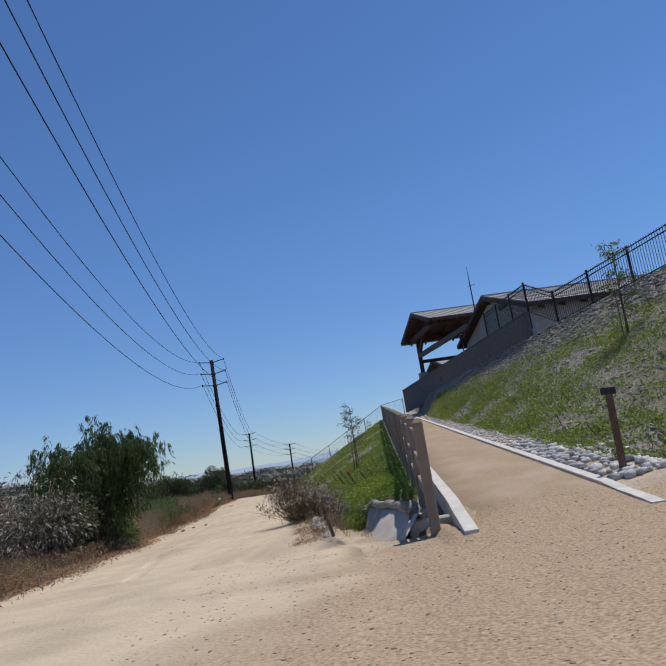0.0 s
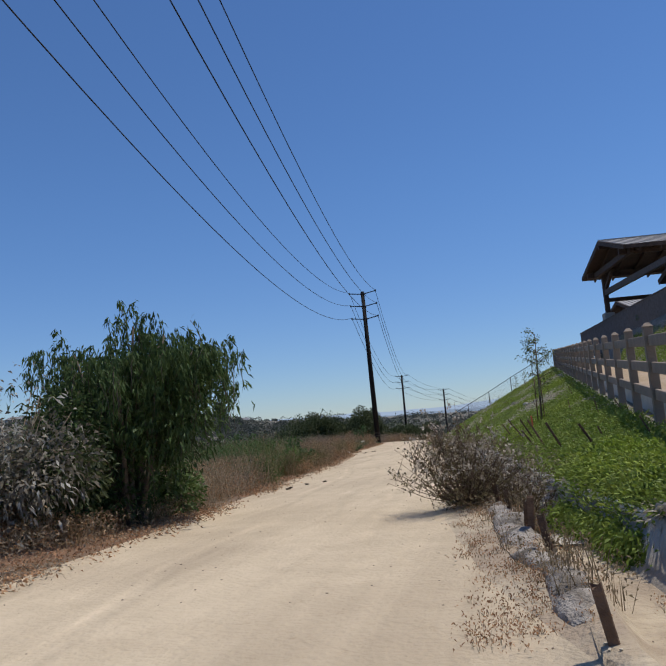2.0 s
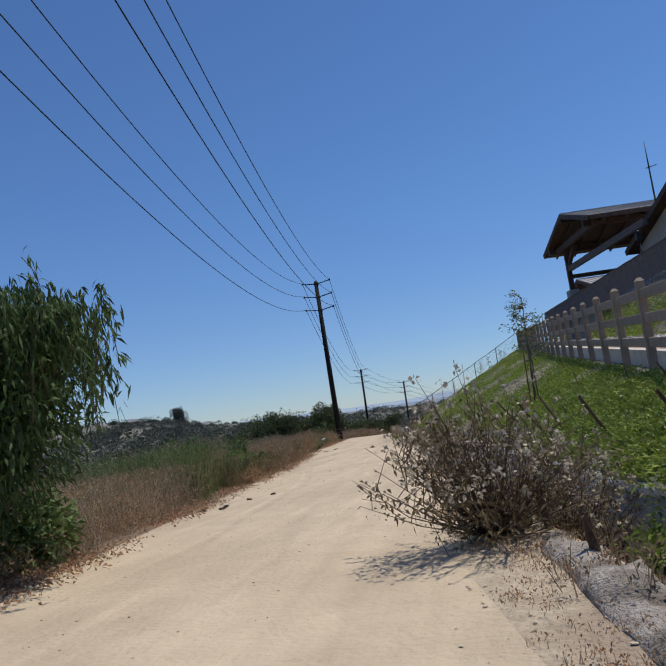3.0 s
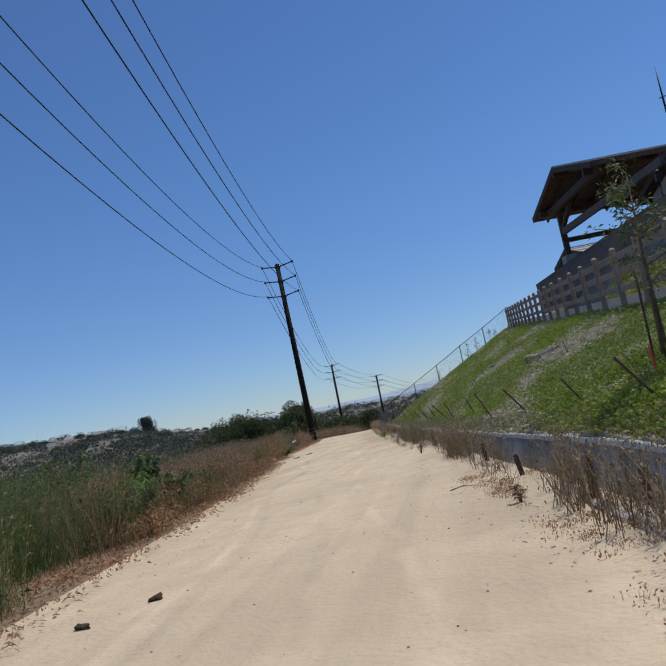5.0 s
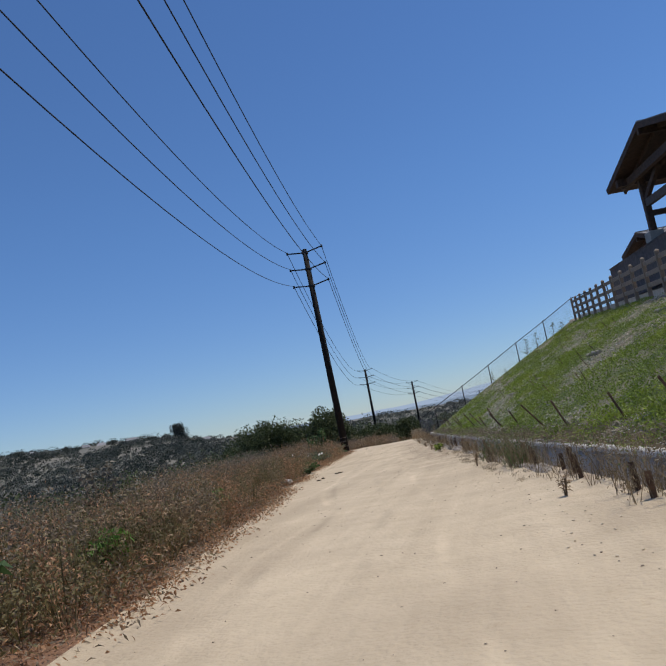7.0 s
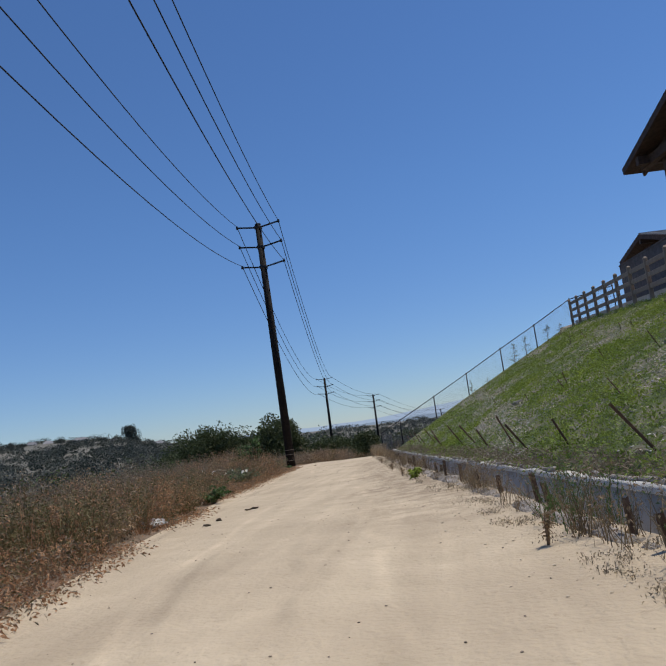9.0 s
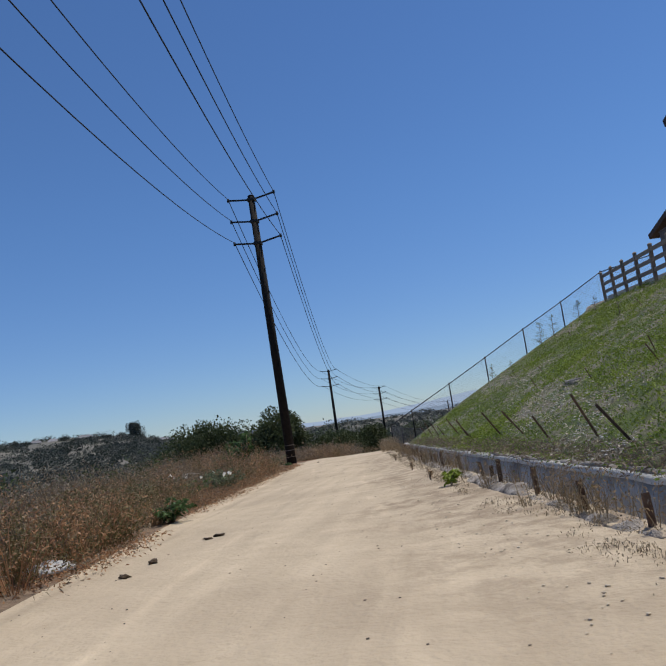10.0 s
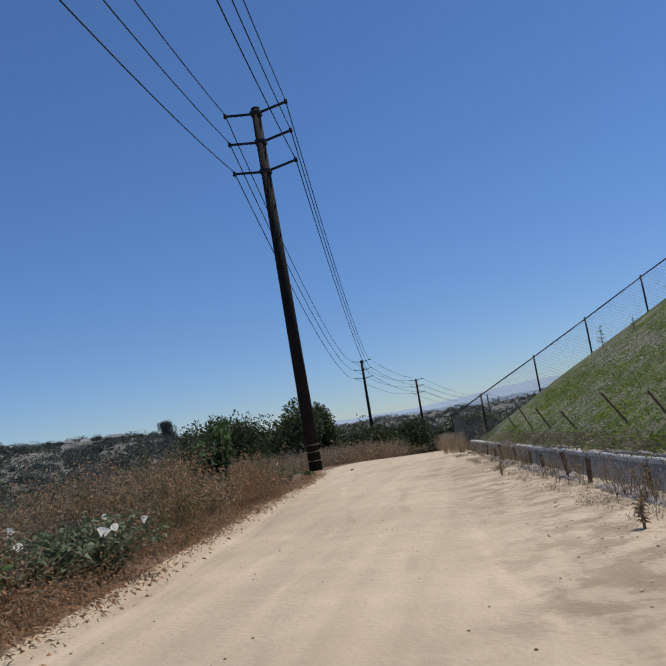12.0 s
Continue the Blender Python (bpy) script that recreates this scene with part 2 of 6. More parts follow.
def junction_material():
    """Pale trail sand that passes unevenly into the tan crushed granite of the side path."""
    m = material("trail_junction", (0.490, 0.392, 0.268), (0.558, 0.450, 0.312), 0.95, 5.0, 10, 0.5, 45.0, stain=(0.43, 0.342, 0.235), stain_scale=1.6)
    n, l = m.node_tree.nodes, m.node_tree.links
    b = n["Principled BSDF"]
    src = b.inputs["Base Color"].links[0].from_socket
    co = n.new("ShaderNodeTexCoord")
    sep = n.new("ShaderNodeSeparateXYZ")
    l.new(co.outputs["Object"], sep.inputs[0])
    no = n.new("ShaderNodeTexNoise")
    no.inputs["Scale"].default_value, no.inputs["Detail"].default_value = 1.6, 8
    l.new(co.outputs["Object"], no.inputs["Vector"])
    ad = n.new("ShaderNodeMath")
    ad.operation = "MULTIPLY_ADD"
    ad.inputs[1].default_value = 1.5
    l.new(no.outputs["Fac"], ad.inputs[0])
    l.new(sep.outputs["X"], ad.inputs[2])
    sl = n.new("ShaderNodeMath")
    sl.operation = "MULTIPLY_ADD"
    sl.inputs[1].default_value = -0.22
    l.new(sep.outputs["Y"], sl.inputs[0])
    l.new(ad.outputs[0], sl.inputs[2])
    mr = n.new("ShaderNodeMapRange")
    mr.interpolation_type = "SMOOTHSTEP"
    mr.inputs["From Min"].default_value, mr.inputs["From Max"].default_value = -0.75, 0.35
    l.new(sl.outputs[0], mr.inputs["Value"])
    gr = n.new("ShaderNodeTexNoise")
    gr.inputs["Scale"].default_value, gr.inputs["Detail"].default_value = 70, 6
    l.new(co.outputs["Object"], gr.inputs["Vector"])
    rp = n.new("ShaderNodeValToRGB")
    rp.color_ramp.elements[0].color, rp.color_ramp.elements[1].color = (0.25, 0.175, 0.105, 1), (0.46, 0.34, 0.22, 1)
    rp.color_ramp.elements[0].position, rp.color_ramp.elements[1].position = 0.35, 0.65
    l.new(gr.outputs["Fac"], rp.inputs["Fac"])
    mx = n.new("ShaderNodeMixRGB")
    l.new(mr.outputs[0], mx.inputs[0])
    l.new(src, mx.inputs[1])
    l.new(rp.outputs[0], mx.inputs[2])
    l.new(mx.outputs[0], b.inputs["Base Color"])
    return m


JUNCTION = junction_material()

# ---------------------------------------------------------------- building helpers


def mesh_of(name, verts, faces, mats, index=None, smooth=False):
    me = bpy.data.meshes.new(name)
    me.from_pydata([tuple(v) for v in verts], [], [tuple(f) for f in faces])
    for m in mats if isinstance(mats, (list, tuple)) else [mats]:
        me.materials.append(m)
    if index is not None:
        me.polygons.foreach_set("material_index", list(index))
    if smooth:
        me.polygons.foreach_set("use_smooth", [True] * len(me.polygons))
    me.update()
    return me


def part(name, data, mat, parent=None, label=""):
    """Links a bmesh or a mesh as one object, under a thing or a part."""
    if isinstance(data, bmesh.types.BMesh):
        me = bpy.data.meshes.new(name)
        data.to_mesh(me)
        data.free()
        me.materials.append(mat)
    else:
        me = data
    ob = new(name, me)
    if parent is not None:
        ob.parent = parent
    if label:
        ob["label"] = label
    if name in ("twig", "branch", "stem", "flower_head", "foliage", "undergrowth", "wire_mesh"):
        ob["kind"] = "stuff"
    return ob


def thing(name, at, label, category, group="", kind="", turn=0.0):
    ob = new(name)
    ob.empty_display_size = 0.1
    ob.matrix_basis = pose(*at, 0, 0, turn)
    return tagged(ob, label, category, group, kind)


def box(bm, lo, hi, bevel=0.0, m=None):
    g = bmesh.ops.create_cube(bm, size=1.0)
    c = [(a + b) / 2 for a, b in zip(lo, hi)]
    d = [abs(b - a) for a, b in zip(lo, hi)]
    bmesh.ops.transform(bm, matrix=(m or Matrix()) @ Matrix.Translation(c) @ Matrix.Diagonal((*d, 1)), verts=g["verts"])
    if bevel:
        es = list({e for v in g["verts"] for e in v.link_edges})
        bmesh.ops.bevel(bm, geom=es, offset=bevel, segments=1, affect="EDGES")
    return bm


def tube(bm, points, radii, sides=6):
    """A tapered tube along points."""
    rings = []
    for i, p in enumerate(points):
        p = Vector(p)
        d = (Vector(points[min(i + 1, len(points) - 1)]) - Vector(points[max(i - 1, 0)])).normalized()
        a = d.orthogonal().normalized()
        b = d.cross(a)
        r = radii[i] if isinstance(radii, (list, tuple)) else radii
        rings.append([bm.verts.new(p + (a * math.cos(k * 2 * math.pi / sides) + b * math.sin(k * 2 * math.pi / sides)) * r) for k in range(sides)])
    for r0, r1 in zip(rings, rings[1:]):
        for k in range(sides):
            f = bm.faces.new((r0[k], r0[(k + 1) % sides], r1[(k + 1) % sides], r1[k]))
            f.smooth = True
    bm.faces.new(rings[0][::-1])
    bm.faces.new(rings[-1])
    return bm


def beam(bm, a, b, w, h, up=(0, 0, 1)):
    """A square bar from a to b."""
    a, b, up = Vector(a), Vector(b), Vector(up)
    d = (b - a).normalized()
    s = d.cross(up).normalized() * w / 2
    t = s.cross(d).normalized() * h / 2
    vs = [bm.verts.new(p + i * s + j * t) for p in (a, b) for i, j in ((-1, -1), (1, -1), (1, 1), (-1, 1))]
    for f in ((3, 2, 1, 0), (4, 5, 6, 7), (0, 1, 5, 4), (1, 2, 6, 5), (2, 3, 7, 6), (3, 0, 4, 7)):
        bm.faces.new([vs[k] for k in f])
    return bm


def leaves(points, dirs, length, width, rng, jitter=0.4, bend=0.25):
    """Arrays of verts and faces: one folded leaf of two quads at every point, along its direction."""
    n = len(points)
    d = dirs + rng.normal(0, jitter, (n, 3))
    d /= np.linalg.norm(d, axis=1)[:, None] + 1e-9
    side = np.cross(d, rng.normal(0, 1, (n, 3)))
    side /= np.linalg.norm(side, axis=1)[:, None] + 1e-9
    nor = np.cross(d, side)
    ln = (length * rng.uniform(0.6, 1.3, n))[:, None]
    wd = (width * rng.uniform(0.7, 1.3, n))[:, None]
    mid = points + d * ln * 0.5 + nor * ln * bend * 0.3
    tip = points + d * ln - np.array([0, 0, 1]) * ln * bend
    v = np.stack([points, mid - side * wd / 2, mid + side * wd / 2, tip], 1).reshape(-1, 3)
    k = np.arange(n)[:, None] * 4
    f = np.concatenate([k + [0, 1, 2], k + [2, 1, 3]], 0)
    return v, f


def blades(points, height, width, rng, lean=0.35):
    """Thin upright blades that bend over, three triangles each."""
    n = len(points)
    h = (height * rng.uniform(0.45, 1.2, n))[:, None]
    a = rng.uniform(0, 2 * np.pi, n)
    side = np.stack([np.cos(a), np.sin(a), np.zeros(n)], 1) * width / 2
    off = rng.normal(0, lean, (n, 3)) * h
    off[:, 2] = 0
    up = np.array([0, 0, 1]) * h
    mid = points + up * 0.55 + off * 0.42
    v = np.stack([points - side, points + side, mid - side * 0.7, mid + side * 0.7, points + up + off], 1).reshape(-1, 3)
    k = np.arange(n)[:, None] * 5
    return v, np.concatenate([k + [0, 1, 3], k + [0, 3, 2], k + [2, 3, 4]], 0)


def join(*sets):
    vs, fs, n = [], [], 0
    for v, f in sets:
        vs.append(v)
        fs.append(f + n)
        n += len(v)
    return np.concatenate(vs), np.concatenate(fs)


# ---------------------------------------------------------------- the lie of the land


def line(*pts):
    ys, xs = [p[0] for p in pts], [p[1] for p in pts]
    return lambda y: float(np.interp(y, ys, xs))


def G(y):
    """Height of the dirt road along the walk."""
    return -0.06 - 0.0215 * y if y < 42 else -0.963 - 0.058 * (min(y, 260) - 42)


x_left = line((-40, -0.6), (0, -1.6), (6.7, -2.05), (10, -2.32), (14, -2.85), (16.7, -3.2), (20.5, -3.8), (24, -4.45), (28.5, -5.2), (33.5, -5.85), (38, -6.35), (39.6, -6.72), (41, -6.62), (43, -6.15), (60, -4.5), (90, 4))
x_right = line((-40, 1.0), (0, 0.8), (6.8, 0.35), (8.3, -0.15), (9.06, -0.3), (10, -0.48), (13.5, -0.82), (15.8, -1.15), (18, -1.6), (22, -2.05), (25.7, -2.8), (31.6, -3.6), (34.5, -3.95), (43, -4.75), (60, -2.8), (90, 6))
x_stake = line((-40, 1.15), (0, 0.95), (6.8, 0.35), (7.5, 0.14), (8.4, 0.10), (8.7, 0.01), (9.8, -0.10), (11.2, -0.36), (14.5, -0.68), (20, -1.42), (23, -1.88), (31, -3.02), (40, -4.15), (43, -4.5), (60, -2.5), (90, 6.3))
x_lip = line((-40, 1.25), (0, 1.05), (6.8, 0.80), (7.2, 0.74), (7.6, 0.68), (8.6, 0.46), (12, 0.08), (16.2, -0.35), (20, -1.0), (25, -1.75), (31, -2.6), (40, -3.75), (43, -4.1), (60, -2.1), (90, 6.7))


def lip_h(y):
    """Height of the ditch wall's top over the road."""
    return 0.11 + 0.045 * (1 - smooth(8.5, 11.5, y))


def ditch_d(y):
    """Depth of the ditch below the road."""
    return 0.045 + 0.29 * smooth(8.8, 12.5, y)


def x_fence(y):
    return 0.86 + 0.0285 * (y - 6.85)


def f_base(y):
    """Height of the ramp and of the fence's foot."""
    return -0.13 + 0.068 * (min(y, 44) - 6.85) if y > 6.85 else G(y) + 0.077 * smooth(5.6, 6.85, y)


def x_wall(y):
    return 5.14 - 0.109 * (y - 19.7) if y > 19.7 else 5.14 + 0.38 * (19.7 - y)


def w_base(y):
    return 2.66 - 0.006 * (y - 19.7) if y > 19.7 else 2.66 + 0.09 * (19.7 - max(y, 8))


def smooth(a, b, t):
    t = min(1, max(0, (t - a) / (b - a)))
    return t * t * (3 - 2 * t)


def upper(x, y):
    """Height of the upper slope between the ramp and the wall, with its rounded nose at the trail junction."""
    x0, z0 = x_fence(y) + 1.75, f_base(y) + 0.06
    f = min(1.0, max(0.0, (x - x0) / max(0.3, x_wall(y) - x0)))
    z = z0 + (w_base(y) - z0) * (f ** 1.08)
    nose = 0.95 * (y - 7.45 - (x - 2.0) * 0.7)
    lim = G(y) + max(0.02, nose)
    k = 0.18
    hh = max(0, min(1, 0.5 + 0.5 * (lim - z) / k))
    z = lim * (1 - hh) + z * hh - k * hh * (1 - hh)
    return max(z, G(y) + 0.02) if x > x0 else z


def ends(x, y, z):
    """The bank breaks off past the chain-link fence."""
    lim = 41.4 + max(0.0, x - 1.7) * 7
    return z if y < lim else max(G(y) - 0.4, z - (y - lim) * 0.75)


COLS_LEFT = [(-2500, -30), (-900, -28), (-300, -24), (-120, -19), (-60, -13), (-25, -6.5), (-12, -2.2), (-6, -0.55), (-3, -0.14), (-1.6, -0.05), (-0.7, 0.0)]


def row_at(y):
    """One cross-section of the ground from west to east: points (x, z) and a zone for every strip."""
    g, pts, zone = G(y), [], []
    xl, xr, xs, xp, xf, fb, xw = x_left(y), x_right(y), x_stake(y), x_lip(y), x_fence(y), f_base(y), x_wall(y)
    deep = smooth(6.9, 7.5, y) * (1 - smooth(44, 47, y))
    for dx, dz in COLS_LEFT:
        pts.append((xl + dx, g + dz + (0.06 * noise.noise((dx * 1.3 + xl, y * 0.5, 0)) * min(3, -dx))))
        zone.append(1 if dx > -7 else 2)
    pts.append((xl, g + 0.015))
    zone.append(0)
    for k in range(1, 9):
        x = xl + (xr - xl) * k / 9
        pts.append((x, g + 0.012 * noise.noise((x * 2.2, y * 0.9, 3)) + 0.004 * noise.noise((x * 9, y * 6, 5))))
        zone.append(0)
    pts.append((xr, g + 0.01))
    zone.append(0 if y > 10 else 3)
    pts.append((xs - 0.02, g + 0.035 * deep))
    zone.append(3)
    pts.append((xs + 0.05, g + 0.05 * deep))
    zone.append(3)
    pts.append((xs + 0.10, g - 0.02 * deep))
    zone.append(3)
    pts.append((xs + 0.13, g - ditch_d(y) * deep))
    zone.append(3)
    pts.append((xp - 0.01, g - ditch_d(y) * deep))
    zone.append(4)
    z0 = g + lip_h(y) * deep
    x0, x1 = xp + 0.05, max(xf - 0.13, xp + 0.12)
    for k in range(11):
        f = k / 10
        x = x0 + (x1 - x0) * f
        z = z0 + (fb - 0.02 - 0.07 * deep - z0) * f + 0.05 * math.sin(math.pi * f) * deep + 0.035 * noise.noise((x * 1.5, y * 1.5, 7)) * deep
        pts.append((x, ends(x, y, z)))
        zone.append(4)
    zone[-1] = 6
    if y < 8.6:
        zone[-11:] = [6] * 11
    for dx, dz, zz in ((0.15, -0.09, 3), (0.2, 0.02, 5), (0.55, 0.035, 5), (0.9, 0.035, 5), (1.25, 0.02, 3), (1.32, 0.0, 3), (1.75, 0.06, 6)):
        x = max(xf, xp + 0.2) + dx
        pts.append((x, ends(x, y, fb + dz * smooth(6.5, 7.2, y))))
        zone.append(zz)
    xa, xb = xf + 1.75, max(xw, xf + 2.6)
    for k in range(1, 13):
        f = k / 12
        x = xa + (xb - xa) * f
        z = upper(x, y) + 0.05 * noise.noise((x * 1.4, y * 1.4, 11)) * (1 - f)
        pts.append((x, ends(x, y, z)))
        zone.append(6)
    for dx, dz in ((0.4, 0.0), (14, 0.3), (60, 0.3), (300, -8), (900, -20), (2500, -28)):
        x = xb + dx
        lim = w_base(y) + dz
        z = upper(x, y) if y < 20 and dx < 1 else lim
        z = min(lim, max(G(y) + 0.02, G(y) + 0.95 * (y - 7.45 - (x - 2.0) * 0.7))) if y < 40 and dx < 50 else z
        z = lim if y >= 40 else z
        if dx > 100:
            z = g + dz
        pts.append((x, ends(x, y, z) if dx < 100 else z))
        zone.append(2 if dx > 1 else 6)
    return pts, zone[:-1]


YS = [-2500, -600, -200, -90, -45, -25, -14, -8, -4, -2, -1] + [round(0.25 * k, 2) for k in range(0, 180)] + [45.5, 46.5, 48, 50, 53, 57, 62, 70, 80, 100, 130, 180, 260, 400, 700, 1200, 2600, 3800]
rows_ = [row_at(y) for y in YS]
gv, gf, gi = [], [], []
nc = len(rows_[0][0])
for y, (pts, zn) in zip(YS, rows_):
    gv += [(x, y, z) for x, z in pts]
for r in range(len(YS) - 1):
    for c in range(nc - 1):
        a = r * nc + c
        gf.append((a, a + 1, a + nc + 1, a + nc))
        z = rows_[r][1][c]
        if YS[r] < 7.0 and z in (0, 3, 4, 5, 6):
            z = 7
        if z == 4 and YS[r] > 43:
            z = 2
        gi.append(z)
ground = new("ground", mesh_of("ground", gv, gf, [SAND, VERGE, FARLAND, SOIL, TURF, GRAVEL, MULCH, JUNCTION], gi, True))
tagged(ground, "pale sandy dirt trail between dry verges and a planted bank", "ground", kind="structure")


ROW_XZ = [(np.array([p[0] for p in r[0]]), np.array([p[1] for p in r[0]])) for r in rows_]


def land(x, y):
    """Height of the ground sheet at a place near the trail."""
    i = int(np.searchsorted(YS, y)) - 1
    t = (y - YS[i]) / (YS[i + 1] - YS[i])
    za = np.interp(x, *ROW_XZ[i])
    zb = np.interp(x, *ROW_XZ[i + 1])
    return float(za * (1 - t) + zb * t)


# ---------------------------------------------------------------- concrete drain


def drain():
    ob = thing("drain_channel", (0, 0, 0), "open concrete drainage ditch with a pale lip along the trail", "drain", kind="structure")
    ys = [7.0 + 0.3 * k for k in range(118)]
    walls = {"drain_floor": [], "drain_wall": [], "lip": []}
    for y in ys:
        g, xs, xp = G(y), x_stake(y) + 0.13, x_lip(y)
        w = 0.012 * noise.noise((y * 1.7, 0, 0))
        d, lh = ditch_d(y) - 0.015, lip_h(y)
        batter = 0.05 + 0.12 * (1 - smooth(7.4, 9.0, y))
        if y > 9.2:
            walls["drain_floor"].append([(xs, y, g - 0.02), (xs + 0.05, y, g - d), (xp - 0.06 - batter, y, g - d)])
        walls["drain_wall"].append([(xp - 0.06 - batter, y, g - d - 0.04), (xp - 0.03 - batter * 0.55 + 2 * w, y, g - d * 0.45 + w), (xp + w, y, g + lh - 0.01), (xp + 0.05 + w, y, g + lh - 0.005)])
        e = 0.018 * noise.noise((y * 3.1, 4, 0))
        if y > 8.6:
            walls["lip"].append([(xp - 0.012 + w, y, g + lh - 0.025 + e), (xp - 0.012 + w, y, g + lh + 0.008 + e), (xp + 0.055 + w + e, y, g + lh + 0.02 + e), (xp + 0.07 + w + e, y, g + lh - 0.03)])
    bm = box(bmesh.new(), (0.70, 7.06, G(7.0) - 0.35), (1.06, 7.15, G(7.0) + 0.105), 0.012)
    part("headwall", bm, CONCRETE, ob)
    for name, rows in walls.items():
        k = len(rows[0])
        v = [p for r in rows for p in r]
        f = [(i * k + j, i * k + j + 1, (i + 1) * k + j + 1, (i + 1) * k + j) for i in range(len(rows) - 1) for j in range(k - 1)]
        part(name, mesh_of(name, v, f, KERB if name == "lip" else CONCRETE, None, True), None, ob)


drain()

# ---------------------------------------------------------------- ramp kerbs and rail fence


def kerb(side, name):
    v, f = [], []
    ys = [6.35, 6.5, 6.7] + [6.9 + 0.4 * k for k in range(86)]
    for y in ys:
        x = x_fence(y) + (0.14 if side < 0 else 1.25)
        z = f_base(y)
        top = z + 0.075 if side < 0 else z + 0.045
        if y < 7.3:
            top = z + 0.008 + (top - z - 0.008) * (y - 6.35) / 0.95
        v += [(x, y, z - 0.25), (x, y, top), (x + 0.085, y, top), (x + 0.085, y, z - 0.25)]
    for i in range(len(ys) - 1):
        for j in range(3):
            a = i * 4 + j
            f.append((a, a + 1, a + 5, a + 4))
    f += [(3, 2, 1, 0)]
    return tagged(new(name, mesh_of(name, v, f, KERB)), "pale concrete kerb along the gravel ramp", "kerb", "ramp kerbs", "structure")


kerb(-1, "kerb_west")
kerb(1, "kerb_east")
N_POST, STEP = 30, 1.16


def rail_fence():
    ob = thing("rail_fence", (x_fence(6.85), 6.85, f_base(6.85)), "tan three-rail post fence climbing beside the gravel ramp", "fence")
    o = Vector(ob.location)
    bm = box(bmesh.new(), (-0.034, -0.034, -0.3), (0.034, 0.034, 0.675), 0.006)
    post_me = bpy.data.meshes.new("post")
    bm.to_mesh(post_me)
    bm.free()
    post_me.materials.append(FENCE)
    bm = bmesh.new()
    g = bmesh.ops.create_cone(bm, cap_ends=True, segments=4, radius1=0.054, radius2=0.02, depth=0.03)
    bmesh.ops.rotate(bm, verts=bm.verts, cent=(0, 0, 0), matrix=Matrix.Rotation(radians(45), 3, "Z"))
    cap_me = bpy.data.meshes.new("post_cap")
    bm.to_mesh(cap_me)
    bm.free()
    cap_me.materials.append(FENCE)
    for k in range(N_POST):
        y = 6.85 + STEP * k
        p = Vector((x_fence(y), y, f_base(y))) - o
        q = new("post", post_me)
        q.parent = ob
        q.matrix_basis = pose(*p, 0.4 * math.sin(k * 2.1), 0.5 * math.sin(k * 1.3), 0)
        c = new("cap", cap_me)
        c.parent = q
        c.matrix_basis = pose(0, 0, 0.69)
    L = math.hypot(STEP, 0.068 * STEP)
    bm = box(bmesh.new(), (-0.014, 0.034, -0.041), (0.014, L - 0.034, 0.041), 0.004)
    rail_me = bpy.data.meshes.new("rail")
    bm.to_mesh(rail_me)
    bm.free()
    rail_me.materials.append(FENCE)
    for k in range(N_POST - 1):
        y = 6.85 + STEP * k
        for h in (0.17, 0.37, 0.57):
            p = Vector((x_fence(y), y, f_base(y) + h)) - o
            q = new("rail", rail_me)
            q.parent = ob
            q.matrix_basis = pose(*p, math.degrees(math.atan(0.068)), 0, -math.degrees(math.atan(0.0285)))


rail_fence()

# ---------------------------------------------------------------- poles and wires


def utility_pole(at, height, turn, label, r0=0.14, r1=0.095, lean=0.0):
    ob = thing("utility_pole", at, label, "utility pole", "pole line")
    ob.matrix_basis = pose(*at, 0, lean, turn)
    bm = tube(bmesh.new(), [(0, 0, -0.4), (0, 0, height * 0.5), (0, 0, height)], [r0, (r0 + r1) / 2, r1], 14)
    shaft = part("shaft", bm, WOODPOLE, ob)
    bm = tube(bmesh.new(), [(0, 0, height - 0.002), (0, 0, height + 0.03)], [r1 * 1.08, r1 * 0.6], 14)
    part("cap", bm, DARKMETAL, shaft)
    for i, h in enumerate((height - 0.09, height - 0.75, height - 1.42)):
        for s in (-1, 1):
            arm = part("crossarm", beam(bmesh.new(), (s * r1 * 0.6, 0, h - 0.02), (s * 0.70, 0, h + 0.08), 0.035, 0.045), DARKMETAL, ob)
            bm = tube(bmesh.new(), [(s * 0.69, 0, h + 0.03), (s * 0.69, 0, h + 0.06), (s * 0.69, 0, h + 0.10), (s * 0.69, 0, h + 0.13)], [0.03, 0.045, 0.03, 0.04], 8)
            part("insulator", bm, DARKMETAL, arm)
        bm = box(bmesh.new(), (-r1 * 1.25, -r1 * 1.25, h - 0.08), (r1 * 1.25, r1 * 1.25, h + 0.02), 0.02)
        part("bracket", bm, DARKMETAL, ob)
    for h in (0.30, 0.48, 0.62):
        part("band", tube(bmesh.new(), [(0, 0, h), (0, 0, h + 0.014)], [r0 + 0.003, r0 + 0.003], 14), BANDMETAL, ob, "dull metal band")
    return ob


POLES = [  # x, y, foot, top
    (-2.86, 0.93, -0.1, 8.92),
    (-7.1, 41.1, -1.05, 6.9),
    (-12.12, 82.06, -3.3, 4.72),
    (-9.5, 99.6, -4.4, 3.39),
    (-2.0, 150.0, -6.6, 1.3),
    (8.0, 200.0, -9.6, -1.2),
]
POLES_DIR = []
for i, (x, y, z0, z1) in enumerate(POLES):
    a, b = POLES[max(0, i - 1)], POLES[min(len(POLES) - 1, i + 1)]
    POLES_DIR.append(math.degrees(math.atan2(-(b[0] - a[0]), b[1] - a[1])) if i != 1 else 2.0)
    utility_pole((x, y, z0), z1 - z0, POLES_DIR[-1], "tall dark creosoted wooden power pole with three pairs of arms" if i < 2 else "distant dark wooden power pole with three pairs of arms", lean=-1.15 if i == 1 else 0.0)


